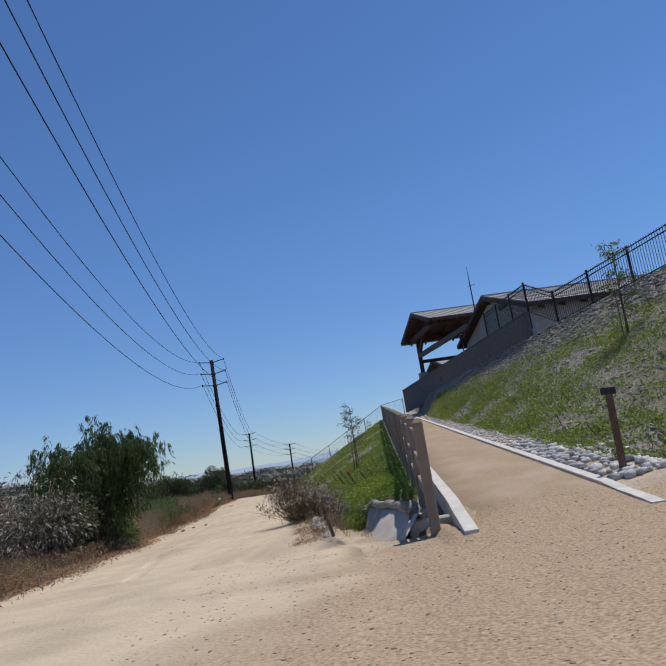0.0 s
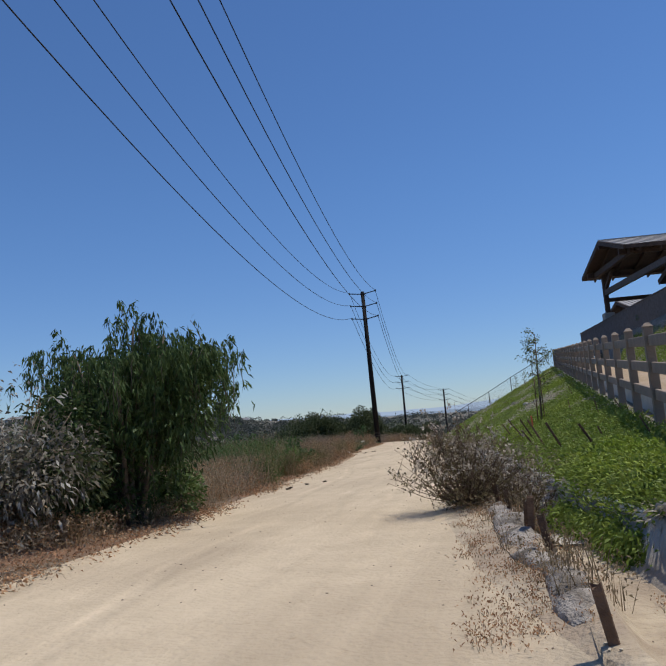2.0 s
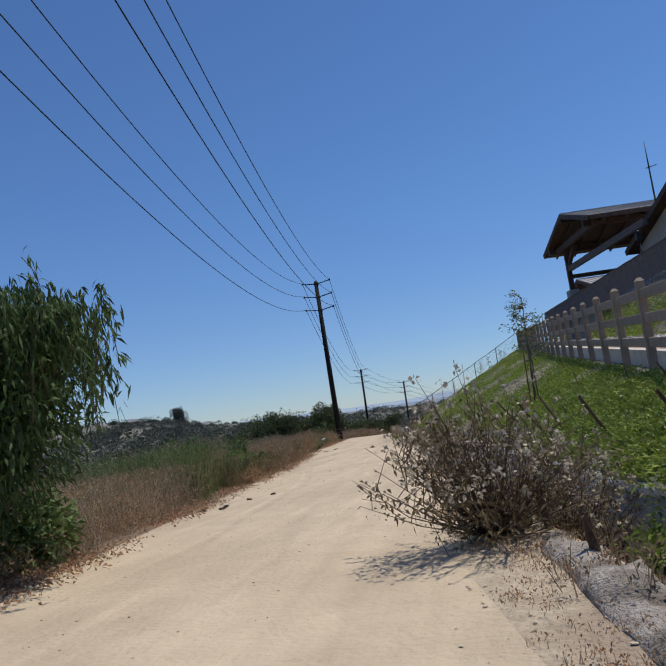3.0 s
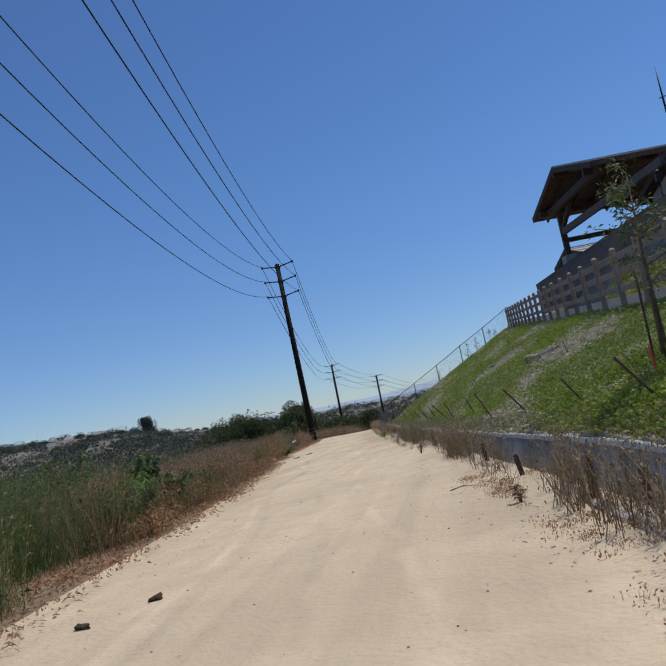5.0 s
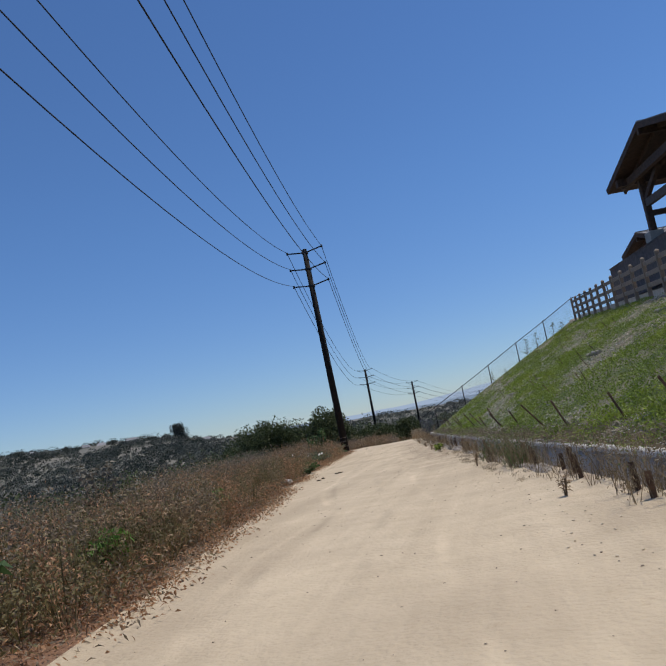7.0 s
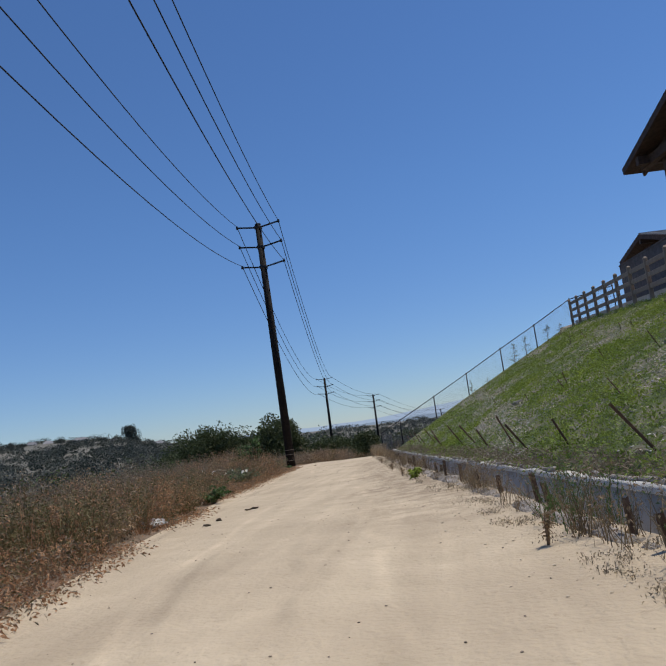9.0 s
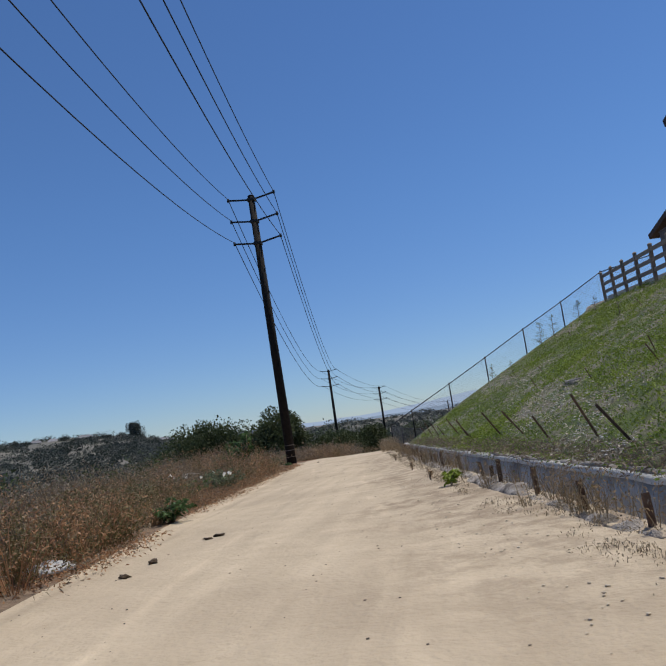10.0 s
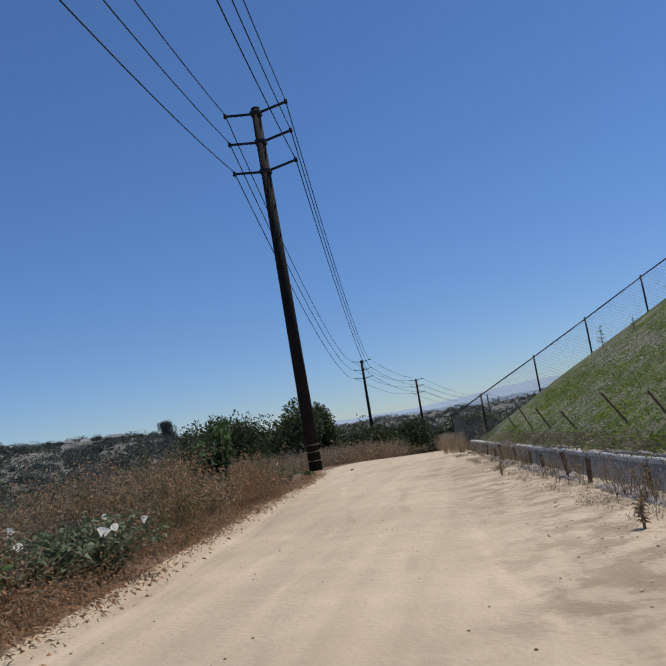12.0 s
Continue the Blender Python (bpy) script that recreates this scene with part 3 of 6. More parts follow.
def arm_end(i, s, level):
    x, y, z0, z1 = POLES[i]
    h = z1 - (0.09, 0.75, 1.42)[level] + 0.11
    a = radians(POLES_DIR[i])
    if i == 1:
        x -= math.sin(radians(1.15)) * (h - z0)
    if i == 0:
        h -= 0.185 * level
    w = 0.84 if i == 0 else 0.69
    return Vector((x + s * w * math.cos(a), y + s * w * math.sin(a), h))


SAGS = (2.0, 1.3, 0.5, 0.9, 0.9)
for i in range(len(POLES) - 1):
    for s in (-1, 1):
        for level in range(3):
            a, b = arm_end(i, s, level), arm_end(i + 1, s, level)
            pts = []
            for k in range(33):
                t = k / 32
                p = a.lerp(b, t)
                p.z -= (SAGS[i] - (0.17 * s if i == 0 else 0)) * 4 * t * (1 - t)
                pts.append(p)
            ob = part("power_line", tube(bmesh.new(), pts, 0.010 if i < 1 else 0.012, 5), WIRE)
            tagged(ob, "thin black power line sagging between wooden poles", "cable", "power lines")

# ---------------------------------------------------------------- chain-link fence across the end of the bank
MESHWIRE = material("galvanised_wire", (0.10, 0.10, 0.105), (0.15, 0.15, 0.155), 0.5, 30.0, metal=0.6)


def chain_link(points, name_label, drop):
    """Posts at the points (their tops), a top rail between them and woven wire under it."""
    ob = thing("chain_link_fence", (*points[0][:2], land(points[0][0], points[0][1])), name_label, "fence")
    o = Vector(ob.location)
    feet = []
    for p in points:
        foot = p[2] - drop
        feet.append(foot)
        q = part("post", tube(bmesh.new(), [Vector((p[0], p[1], foot - 0.15)) - o, Vector(p) - o], 0.017, 8), DARKMETAL, ob)
        part("cap", tube(bmesh.new(), [Vector(p) - o, Vector(p) - o + Vector((0, 0, 0.02))], [0.022, 0.008], 8), DARKMETAL, q)
    for k in range(len(points) - 1):
        a, b = Vector(points[k]) - o, Vector(points[k + 1]) - o
        part("top_rail", tube(bmesh.new(), [a - Vector((0, 0, 0.02)), b - Vector((0, 0, 0.02))], 0.012, 6), DARKMETAL, ob)
        a2, b2 = a - Vector((0, 0, drop)), b - Vector((0, 0, drop))
        length = (b - a).length
        v, f = [], []
        n = max(2, int(length / 0.065))
        m = int(drop / 0.065)
        side = Vector((0, 0.0022, 0)) if abs((b - a).x) > abs((b - a).y) else Vector((0.0022, 0, 0))
        for s in (1, -1):
            for i in range(-m, n):
                lo, hi = max(0, -i), min(m, n - i)
                if hi <= lo:
                    continue
                ends_ = []
                for j in (lo, hi):
                    t = (i + j) / n
                    h = j / m if s > 0 else 1 - j / m
                    ends_.append(a2.lerp(b2, t).lerp(a.lerp(b, t), h))
                up = Vector((0, 0, 0.0022))
                base = len(v)
                for e in ends_:
                    v += [e + up, e - up * 0.5 + side, e - up * 0.5 - side]
                f += [(base, base + 1, base + 4, base + 3), (base + 1, base + 2, base + 5, base + 4), (base + 2, base, base + 3, base + 5)]
        part("wire_mesh", mesh_of("wire_mesh", v, f, MESHWIRE), None, ob)
    return ob


chain_link([(1.84, 40.6, 2.90), (0.78, 40.95, 2.33), (-0.28, 41.2, 1.79), (-1.39, 41.42, 1.20), (-2.47, 41.55, 0.64), (-3.62, 41.77, 0.06)], "black chain-link fence running down the end of the bank", 0.78)
chain_link([(-3.62, 41.77, 0.06), (-4.29, 42.13, -0.28)], "black chain-link gate panel beside the trail", 0.82)
chain_link([(-4.29, 42.13, -0.28), (-4.1, 43.6, -0.42), (-3.6, 45.4, -0.55), (-2.8, 47.4, -0.7), (-1.8, 49.6, -0.85), (-0.6, 52.2, -1.0)], "black chain-link fence following the trail's bend", 0.8)
chain_link([(1.84, 40.6, 2.90), (3.0, 40.2, 3.05)], "short black chain-link panel at the top of the bank", 0.75)

# ---------------------------------------------------------------- wall, railing and pavilion above the bank


def block_wall():
    ob = thing("wall_terrace", (3.01, 39.2, 2.4), "dark block retaining wall along the crest of the bank", "wall", kind="structure")
    o = Vector(ob.location)
    y = 39.2
    course = 0
    while y > 19.9:
        y2 = max(19.9, y - 1.6)
        bm = bmesh.new()
        p, q = Vector((x_wall(y), y, 0)), Vector((x_wall(y2), y2, 0))
        zb, zt = 2.2, 3.36 - 0.004 * (39.2 - y)
        beam(bm, p + Vector((0.06, -0.004, (zb + zt) / 2)) - o, q + Vector((0.06, 0.004, (zb + zt) / 2)) - o, 0.12, zt - zb)
        part("panel", bm, BLOCKWALL, ob)
        bm = beam(bmesh.new(), p + Vector((0.06, -0.003, zt + 0.017)) - o, q + Vector((0.06, 0.003, zt + 0.017)) - o, 0.16, 0.03)
        part("coping", bm, BLOCKWALL, ob)
        y = y2
        course += 1


block_wall()


def iron_fence():
    ys = [24.0 - 1.25 * k for k in range(11)]
    p0 = (x_wall(ys[0]), ys[0], w_base(ys[0]))
    ob = thing("iron_fence", p0, "black iron picket fence along the crest of the bank", "fence")
    o = Vector(p0)
    pts = [Vector((x_wall(y) + 0.25, y, (3.32 if y > 19.7 else w_base(y) + 0.02))) for y in ys]
    for p in pts:
        part("post", box(bmesh.new(), tuple(p - o - Vector((0.022, 0.022, 0.4))), tuple(p - o + Vector((0.022, 0.022, 0.86)))), DARKMETAL, ob)
    for a, b in zip(pts, pts[1:]):
        for h in (0.08, 0.70, 0.80):
            part("rail", beam(bmesh.new(), a - o + Vector((0, 0, h)), b - o + Vector((0, 0, h)), 0.018, 0.022), DARKMETAL, ob)
        n = 18
        for k in range(1, n):
            c = a.lerp(b, k / n) - o
            part("picket", beam(bmesh.new(), c + Vector((0, 0, 0.03)), c + Vector((0, 0, 0.84)), 0.009, 0.009, (0, 1, 0)), DARKMETAL, ob)


iron_fence()
BASIS = Matrix.Rotation(radians(8.5), 4, "Z")


def roof(ob, at, length, span, drop, names=("roof", "fascia", "seams", "soffit")):
    """A gable roof of standing-seam metal; at is the peak of its west gable, relative to ob."""
    a = Vector(at)
    th = 0.12
    for s in (-1, 1):
        e = a + Vector((0, s * span, -drop))
        bm = bmesh.new()
        up = Vector((0, 0, th))
        L = Vector((length, 0, 0))
        vs = [bm.verts.new(p) for p in (a, e, e + L, a + L, a - up, e - up, e - up + L, a - up + L)]
        for f in ((0, 1, 2, 3), (7, 6, 5, 4), (4, 5, 1, 0), (5, 6, 2, 1), (6, 7, 3, 2)):
            bm.faces.new([vs[k] for k in (f if s > 0 else f[::-1])])
        part("roof_slope", bm, ROOFMETAL, ob)
        seam = None
        k = 0.0
        while k < length:
            d = Vector((k + 0.02, 0, 0.012))
            if seam is None:
                seam = part("seam", beam(bmesh.new(), a + d, e + d, 0.02, 0.03), ROOFMETAL, ob).data
            else:
                c = new("seam", seam)
                c.parent = ob
                c.matrix_basis = pose(k, 0, 0)
            k += 0.24
        bm = bmesh.new()
        u = Vector((0, 0, -th - 0.004))
        vs = [bm.verts.new(p) for p in (a + u, e + u, e + u + L, a + u + L, a + u * 1.2, e + u * 1.2, e + u * 1.2 + L, a + u * 1.2 + L)]
        for f in ((0, 1, 2, 3), (7, 6, 5, 4), (4, 5, 1, 0), (5, 6, 2, 1), (6, 7, 3, 2)):
            bm.faces.new([vs[k] for k in (f if s > 0 else f[::-1])])
        part("soffit", bm, TIMBER, ob)
        bm = beam(bmesh.new(), a + Vector((-0.02, 0, -0.09)), e + Vector((-0.02, 0, -0.09)), 0.05, 0.17, (0, 0, 1))
        part("rake_board", bm, TIMBER, ob)
        bm = beam(bmesh.new(), e + Vector((0, 0.02 * s, -0.08)), e + Vector((length, 0.02 * s, -0.08)), 0.04, 0.15)
        part("fascia", bm, TIMBER, ob)
        k = 0.5
        while k < length:
            part("rafter", beam(bmesh.new(), a + Vector((k, 0, -th - 0.09)), e + Vector((k, 0, -th - 0.09)), 0.06, 0.12), TIMBER, ob)
            k += 0.75
    part("ridge_cap", beam(bmesh.new(), a + Vector((-0.02, 0, 0.02)), a + Vector((length, 0, 0.02)), 0.1, 0.03), ROOFMETAL, ob)
    part("ridge_beam", beam(bmesh.new(), a + Vector((-0.04, 0, -0.26)), a + Vector((length, 0, -0.26)), 0.12, 0.2), TIMBER, ob)


def pavilion():
    ob = thing("pavilion", (3.78, 35.2, 2.9), "grey stucco pavilion with brown timber porch and ribbed metal roof", "building", turn=8.5)
    top = 6.66 - 2.9
    roof(ob, (0, 0, top), 8.0, 3.08, 0.9)
    part("tie_beam", beam(bmesh.new(), (0.35, -2.75, top - 1.02), (0.35, 2.75, top - 1.02), 0.16, 0.22), TIMBER, ob)
    part("plate_beam", beam(bmesh.new(), (0.0, 2.3, top - 1.0), (7.6, 2.3, top - 1.0), 0.16, 0.22), TIMBER, ob)
    part("plate_beam", beam(bmesh.new(), (0.0, -2.3, top - 1.0), (7.6, -2.3, top - 1.0), 0.16, 0.22), TIMBER, ob)
    post = part("porch_post", box(bmesh.new(), (0.48, 1.85, 0.0), (0.66, 2.03, top - 1.0), 0.01), TIMBER, ob)
    part("pier", box(bmesh.new(), (0.36, 1.73, -0.6), (0.78, 2.15, 1.05), 0.02), STUCCO, post)
    part("knee_brace", beam(bmesh.new(), (0.57, 1.9, top - 1.75), (0.57, 0.6, top - 1.05), 0.12, 0.14), TIMBER, ob)
    part("cross_beam", beam(bmesh.new(), (0.57, 1.94, 1.92), (0.9, -5.2, 1.92), 0.14, 0.22), BLOCKWALL, ob)
    part("cross_beam", beam(bmesh.new(), (0.57, 1.94, 1.6), (3.4, 1.94, 1.6), 0.12, 0.16), TIMBER, ob)
    # the enclosed block with the second gable
    c = BASIS.inverted() @ (Vector((5.89, 28.5, 5.62)) - Vector((3.78, 35.2, 2.9)))
    roof(ob, c, 7.5, 4.1, 1.22)
    x0, yc, zt = c.x + 0.28, c.y, c.z - 0.2
    bm = bmesh.new()
    prof = [(yc - 3.7, -1.2), (yc + 3.7, -1.2), (yc + 3.7, zt - 1.08), (yc, zt), (yc - 3.7, zt - 1.08)]
    ring = [[bm.verts.new((x, y, z)) for y, z in prof] for x in (x0, x0 + 0.2)]
    bm.faces.new(ring[0])
    bm.faces.new(ring[1][::-1])
    for k in range(5):
        bm.faces.new((ring[0][k], ring[1][k], ring[1][(k + 1) % 5], ring[0][(k + 1) % 5]))
    part("gable_wall", bm, STUCCO, ob)
    part("side_wall", box(bmesh.new(), (x0 + 0.2, yc + 3.5, -1.2), (x0 + 6.4, yc + 3.7, zt - 1.1)), STUCCO, ob)
    part("side_wall", box(bmesh.new(), (x0 + 0.2, yc - 3.7, -1.2), (x0 + 6.4, yc - 3.5, zt - 1.1)), STUCCO, ob)
    vent = part("gable_vent", box(bmesh.new(), (x0 - 0.06, yc - 2.0, zt - 0.62), (x0 + 0.01, yc - 0.9, zt - 0.42), 0.01), TIMBER, ob, "dark louvred gable vent")
    for k in range(3):
        part("louvre", box(bmesh.new(), (x0 - 0.09, yc - 1.95, zt - 0.6 + 0.06 * k), (x0 - 0.062, yc - 0.95, zt - 0.575 + 0.06 * k)), DARKMETAL, vent)
    part("band", box(bmesh.new(), (x0 - 0.03, yc - 3.69, 0.2), (x0 - 0.002, yc + 3.69, 0.34)), BLOCKWALL, ob)
    mast = part("antenna", tube(bmesh.new(), [(c.x + 0.3, c.y + 1.9, c.z - 0.7), (c.x + 0.3, c.y + 1.9, c.z + 0.9), (c.x + 0.3, c.y + 1.9, c.z + 1.75)], [0.03, 0.024, 0.008], 8), DARKMETAL, ob, "slim dark antenna mast")
    part("antenna_arm", beam(bmesh.new(), (c.x + 0.2, c.y + 1.9, c.z + 0.88), (c.x + 0.5, c.y + 1.8, c.z + 0.92), 0.02, 0.02), DARKMETAL, mast)


pavilion()


def small_hut():
    ob = thing("shade_hut", (5.3, 46.9, 3.0), "small dark timber hut with a low roof beyond the pavilion", "hut", turn=8.5)
    part("wall", box(bmesh.new(), (0.5, -3.2, -0.6), (4, -0.4, 1.75), 0.01), STUCCO, ob)
    roof(ob, (0.0, -1.7, 2.45), 4.4, 1.9, 0.55)
    part("porch_post", box(bmesh.new(), (0.2, -0.2, -0.6), (0.32, -0.08, 1.9), 0.01), TIMBER, ob)


small_hut()


def lantern_post():
    x, y = 5.0, 29.5
    ob = thing("lamp_post", (x, y, 3.0), "small black lantern post on the terrace", "lamp post")
    part("pole", tube(bmesh.new(), [(0, 0, 0), (0, 0, 1.15)], [0.03, 0.022], 8), DARKMETAL, ob)
    lan = part("lantern", box(bmesh.new(), (-0.07, -0.07, 1.15), (0.07, 0.07, 1.36), 0.01), DARKMETAL, ob)
    part("hood", tube(bmesh.new(), [(0, 0, 1.36), (0, 0, 1.45)], [0.12, 0.015], 8), DARKMETAL, lan)


lantern_post()


def signpost():
    x, y = 2.42, 7.62
    z = G(y)
    ob = thing("trail_marker", (x, y, z), "slender brown wooden trail marker with a dark top block", "sign post")
    part("post", box(bmesh.new(), (-0.022, -0.022, -0.1), (0.022, 0.022, 0.80), 0.004), STAKE, ob)
    part("head", box(bmesh.new(), (-0.05, -0.035, 0.78), (0.05, 0.035, 0.84), 0.006), DARKMETAL, ob)
    ob.matrix_basis = pose(x, y, z, 0, 1.5, 12)


signpost()

# ---------------------------------------------------------------- stakes, sandbags, cobbles, dung
rng = np.random.default_rng(4)


def stake_mesh(name, w, d, h):
    bm = box(bmesh.new(), (-w / 2, -d / 2, -0.12), (w / 2, d / 2, h), 0.003)
    for v in bm.verts:
        if v.co.z > h * 0.9:
            v.co.z += rng.uniform(-0.012, 0.012)
        v.co.x += rng.uniform(-0.002, 0.002)
    me = bpy.data.meshes.new(name)
    bm.to_mesh(me)
    bm.free()
    me.materials.append(STAKE)
    return me


STAKES = [stake_mesh("wooden_stake", 0.027, 0.019, h) for h in (0.125, 0.145, 0.165, 0.11)]
THIN = [stake_mesh("slope_stake", 0.017, 0.017, h) for h in (0.24, 0.30, 0.34)]
y = 7.55
k = 0
while y < 37:
    x = x_stake(y) + rng.uniform(-0.02, 0.04)
    ob = new("wooden_stake", STAKES[k % 4])
    ob.matrix_basis = pose(x, y, land(x, y), rng.uniform(-5, 5), rng.uniform(-11, 4), rng.uniform(-12, 12))
    tagged(ob, "short weathered wooden stake driven into the ditch bank", "stake", "ditch stakes")
    y += rng.choice([0.3, 0.5, 0.75, 1.0]) * rng.uniform(0.8, 1.2)
    k += 1
y = 11.0
while y < 39:
    x = x_lip(y) + 0.30 + rng.uniform(-0.06, 0.06)
    ob = new("slope_stake", THIN[k % 3])
    ob.matrix_basis = pose(x, y, land(x, y), rng.uniform(-8, 8), -26 + rng.uniform(-10, 8), 0)
    tagged(ob, "thin dark wooden stake leaning at the foot of the bank", "stake", "bank stakes")
    y += rng.uniform(0.75, 1.5)
    k += 1
for _ in range(34):
    y = rng.uniform(9, 37)
    f = rng.uniform(0.25, 0.95)
    x = x_lip(y) + (x_fence(y) - x_lip(y)) * f
    ob = new("slope_stake", THIN[k % 3])
    ob.matrix_basis = pose(x, y, land(x, y), rng.uniform(-8, 8), -20 + rng.uniform(-12, 12), 0) @ Matrix.Scale(0.55, 4)
    tagged(ob, "thin dark wooden stake leaning on the planted bank", "stake", "bank stakes")
    k += 1
for _ in range(46):
    y = rng.uniform(9, 26)
    x = x_fence(y) + 1.8 + (x_wall(y) - x_fence(y) - 2.2) * rng.uniform(0.0, 0.9) ** 1.6
    ob = new("slope_stake", THIN[k % 3])
    ob.matrix_basis = pose(x, y, land(x, y), rng.uniform(-8, 8), -22 + rng.uniform(-12, 12), 0) @ Matrix.Scale(0.6, 4)
    tagged(ob, "thin dark wooden stake leaning on the planted bank", "stake", "bank stakes")
    k += 1
ob = new("marker_stake", stake_mesh("marker_stake", 0.02, 0.02, 0.2))
ob.data.materials.clear()
ob.data.materials.append(RED)
ob.matrix_basis = pose(0.16, 16.17, land(0.16, 16.17), 0, -4, 20)
tagged(ob, "orange painted marker stake standing on the planted bank", "stake")


def lump(name, size, mat, seed, rough=0.16, cuts=2):
    """A rounded uneven lump."""
    bm = bmesh.new()
    bmesh.ops.create_icosphere(bm, subdivisions=cuts, radius=1.0)
    for v in bm.verts:
        d = 1 + rough * noise.noise(v.co * 1.7 + Vector((seed * 3.1, seed, 0))) + rough * 0.5 * noise.noise(v.co * 4 + Vector((seed, 0, seed)))
        v.co = Vector((v.co.x * size[0], v.co.y * size[1], v.co.z * size[2])) * d
    for f in bm.faces:
        f.smooth = True
    me = bpy.data.meshes.new(name)
    bm.to_mesh(me)
    bm.free()
    me.materials.append(mat)
    return me


# fibre rolls laid along the top of the ditch wall
ROLL = material("jute_roll", (0.27, 0.24, 0.205), (0.40, 0.36, 0.31), 0.95, 14.0, 8, 0.7, 70.0, stain=(0.20, 0.175, 0.15), stain_scale=5.0)


def fibre_roll(path, radius, label):
    """A sagging roll that winds along the points given, uneven in thickness."""
    pts = [Vector(p) for p in path]
    out, rad = [], []
    for a, b in zip(pts, pts[1:]):
        n = max(2, int((b - a).length / 0.05))
        for k in range(n):
            p = a.lerp(b, k / n)
            w = noise.noise(p * 3.0)
            out.append(tuple(p + Vector((0.035 * w, 0, 0.016 * noise.noise(p * 4.5 + Vector((5, 0, 0)))))))
            rad.append(radius(p.y) * (1 + 0.22 * noise.noise(p * 6.0)))
    out.append(tuple(pts[-1]))
    rad.append(radius(pts[-1].y) * 0.8)
    rad[0] *= 0.6
    bm = tube(bmesh.new(), out, rad, 12)
    for v in bm.verts:
        v.co += Vector((0, 0, 1)) * 0.006 * noise.noise(v.co * 30)
    ob = part("fibre_roll", bm, ROLL)
    return tagged(ob, label, "fibre roll", "erosion rolls")


fibre_roll([(x_lip(y) + 0.03, y, G(y) + lip_h(y) + 0.03) for y in (8.75, 8.45, 8.15, 7.85, 7.55, 7.3)] + [(0.77, 7.16, -0.075), (0.86, 7.12, -0.09)], lambda y: 0.034 + 0.026 * (1 - smooth(7.1, 7.9, y)), "sagging grey jute roll lying on the ditch wall")
y = 10.2
while y < 38:
    e = y + rng.uniform(1.2, 2.6)
    n = 6
    fibre_roll([(x_lip(q) + 0.04, q, G(q) + lip_h(q) + 0.014) for q in (y + (e - y) * i / n for i in range(n + 1))], lambda q: 0.022, "thin weathered jute roll along the ditch lip")
    y = e + rng.uniform(0.4, 2.2)
SOCK = material("weathered_jute", (0.27, 0.235, 0.20), (0.45, 0.40, 0.345), 0.95, 18.0, 10, 1.0, 90.0, stain=(0.15, 0.125, 0.10), stain_scale=7.0)


def silt_sock(y0, y1, dx, radius, seed):
    """A half-buried jute roll with a frayed, lumpy skin along the line of stakes."""
    bm = bmesh.new()
    n = max(6, int((y1 - y0) / 0.03))
    pts, rad = [], []
    for k in range(n + 1):
        t = k / n
        q = y0 + (y1 - y0) * t
        pts.append((x_stake(q) + dx + 0.03 * noise.noise((q * 1.4, seed, 0)), q, G(q) + 0.012))
        rad.append(radius * (0.35 + 0.65 * min(1, 7 * t, 7 * (1 - t))) * (1 + 0.3 * noise.noise((q * 2.7, seed, 5))))
    tube(bm, pts, rad, 16)
    for v in bm.verts:
        low = G(v.co.y) + 0.012
        v.co.z = low + (v.co.z - low) * 0.62
        v.co += Vector((0.5, 0.3, 1.0)) * (0.030 * noise.noise(v.co * 8) + 0.020 * noise.noise(v.co * 21) + 0.010 * noise.noise(v.co * 47))
    ob = part("fibre_roll", bm, SOCK)
    return tagged(ob, "frayed grey jute roll half buried along the ditch stakes", "fibre roll", "erosion rolls")


for k, (y0, y1, w) in enumerate(((7.75, 8.95, 0.075), (8.85, 10.35, 0.09), (10.5, 12.3, 0.07), (13.0, 14.9, 0.05), (16.2, 17.8, 0.045), (20.4, 21.9, 0.06), (22.0, 23.9, 0.065), (24.2, 25.9, 0.05), (25.8, 27.7, 0.075), (27.6, 29.5, 0.07), (29.4, 31.6, 0.065), (31.8, 33.9, 0.06), (34.0, 36.3, 0.06))):
    silt_sock(y0, y1, -0.03, w, k * 3.7)
for xa, ya, xb, yb, w in ((0.11, 22.45, 0.24, 21.5, 0.045), (0.27, 21.45, 0.36, 20.85, 0.04), (-0.2, 26.5, -0.1, 25.9, 0.035), (-1.3, 30.2, -1.2, 29.7, 0.03), (0.75, 26.0, 0.80, 25.3, 0.03)):
    fibre_roll([(xa + (xb - xa) * t / 4, ya + (yb - ya) * t / 4, land(xa + (xb - xa) * t / 4, ya + (yb - ya) * t / 4) + w * 0.5) for t in range(5)], lambda q: w, "short pale jute roll lying across the bank")
COBBLES = [lump("cobble", (0.05, 0.038, 0.028), ROCK, 20 + s, 0.25, 1) for s in range(8)]
bed = thing("cobble_bed", (2.2, 8.5, land(2.2, 8.5)), "bed of loose pale river cobbles beside the ramp kerb", "cobbles")
o = Vector(bed.location)
for k in range(290):
    y = 7.4 + 4.2 * rng.random() ** 1.5
    x = x_fence(y) + 1.36 + rng.uniform(0.0, 0.42 + 0.5 * max(0, 1 - abs(y - 8.2)))
    ob = new("cobble", COBBLES[k % 8])
    ob.parent = bed
    ob.matrix_basis = pose(*(Vector((x, y, land(x, y) + 0.015)) - o), rng.uniform(-25, 25), rng.uniform(-25, 25), rng.uniform(0, 360)) @ Matrix.Scale(rng.uniform(0.6, 1.5), 4)


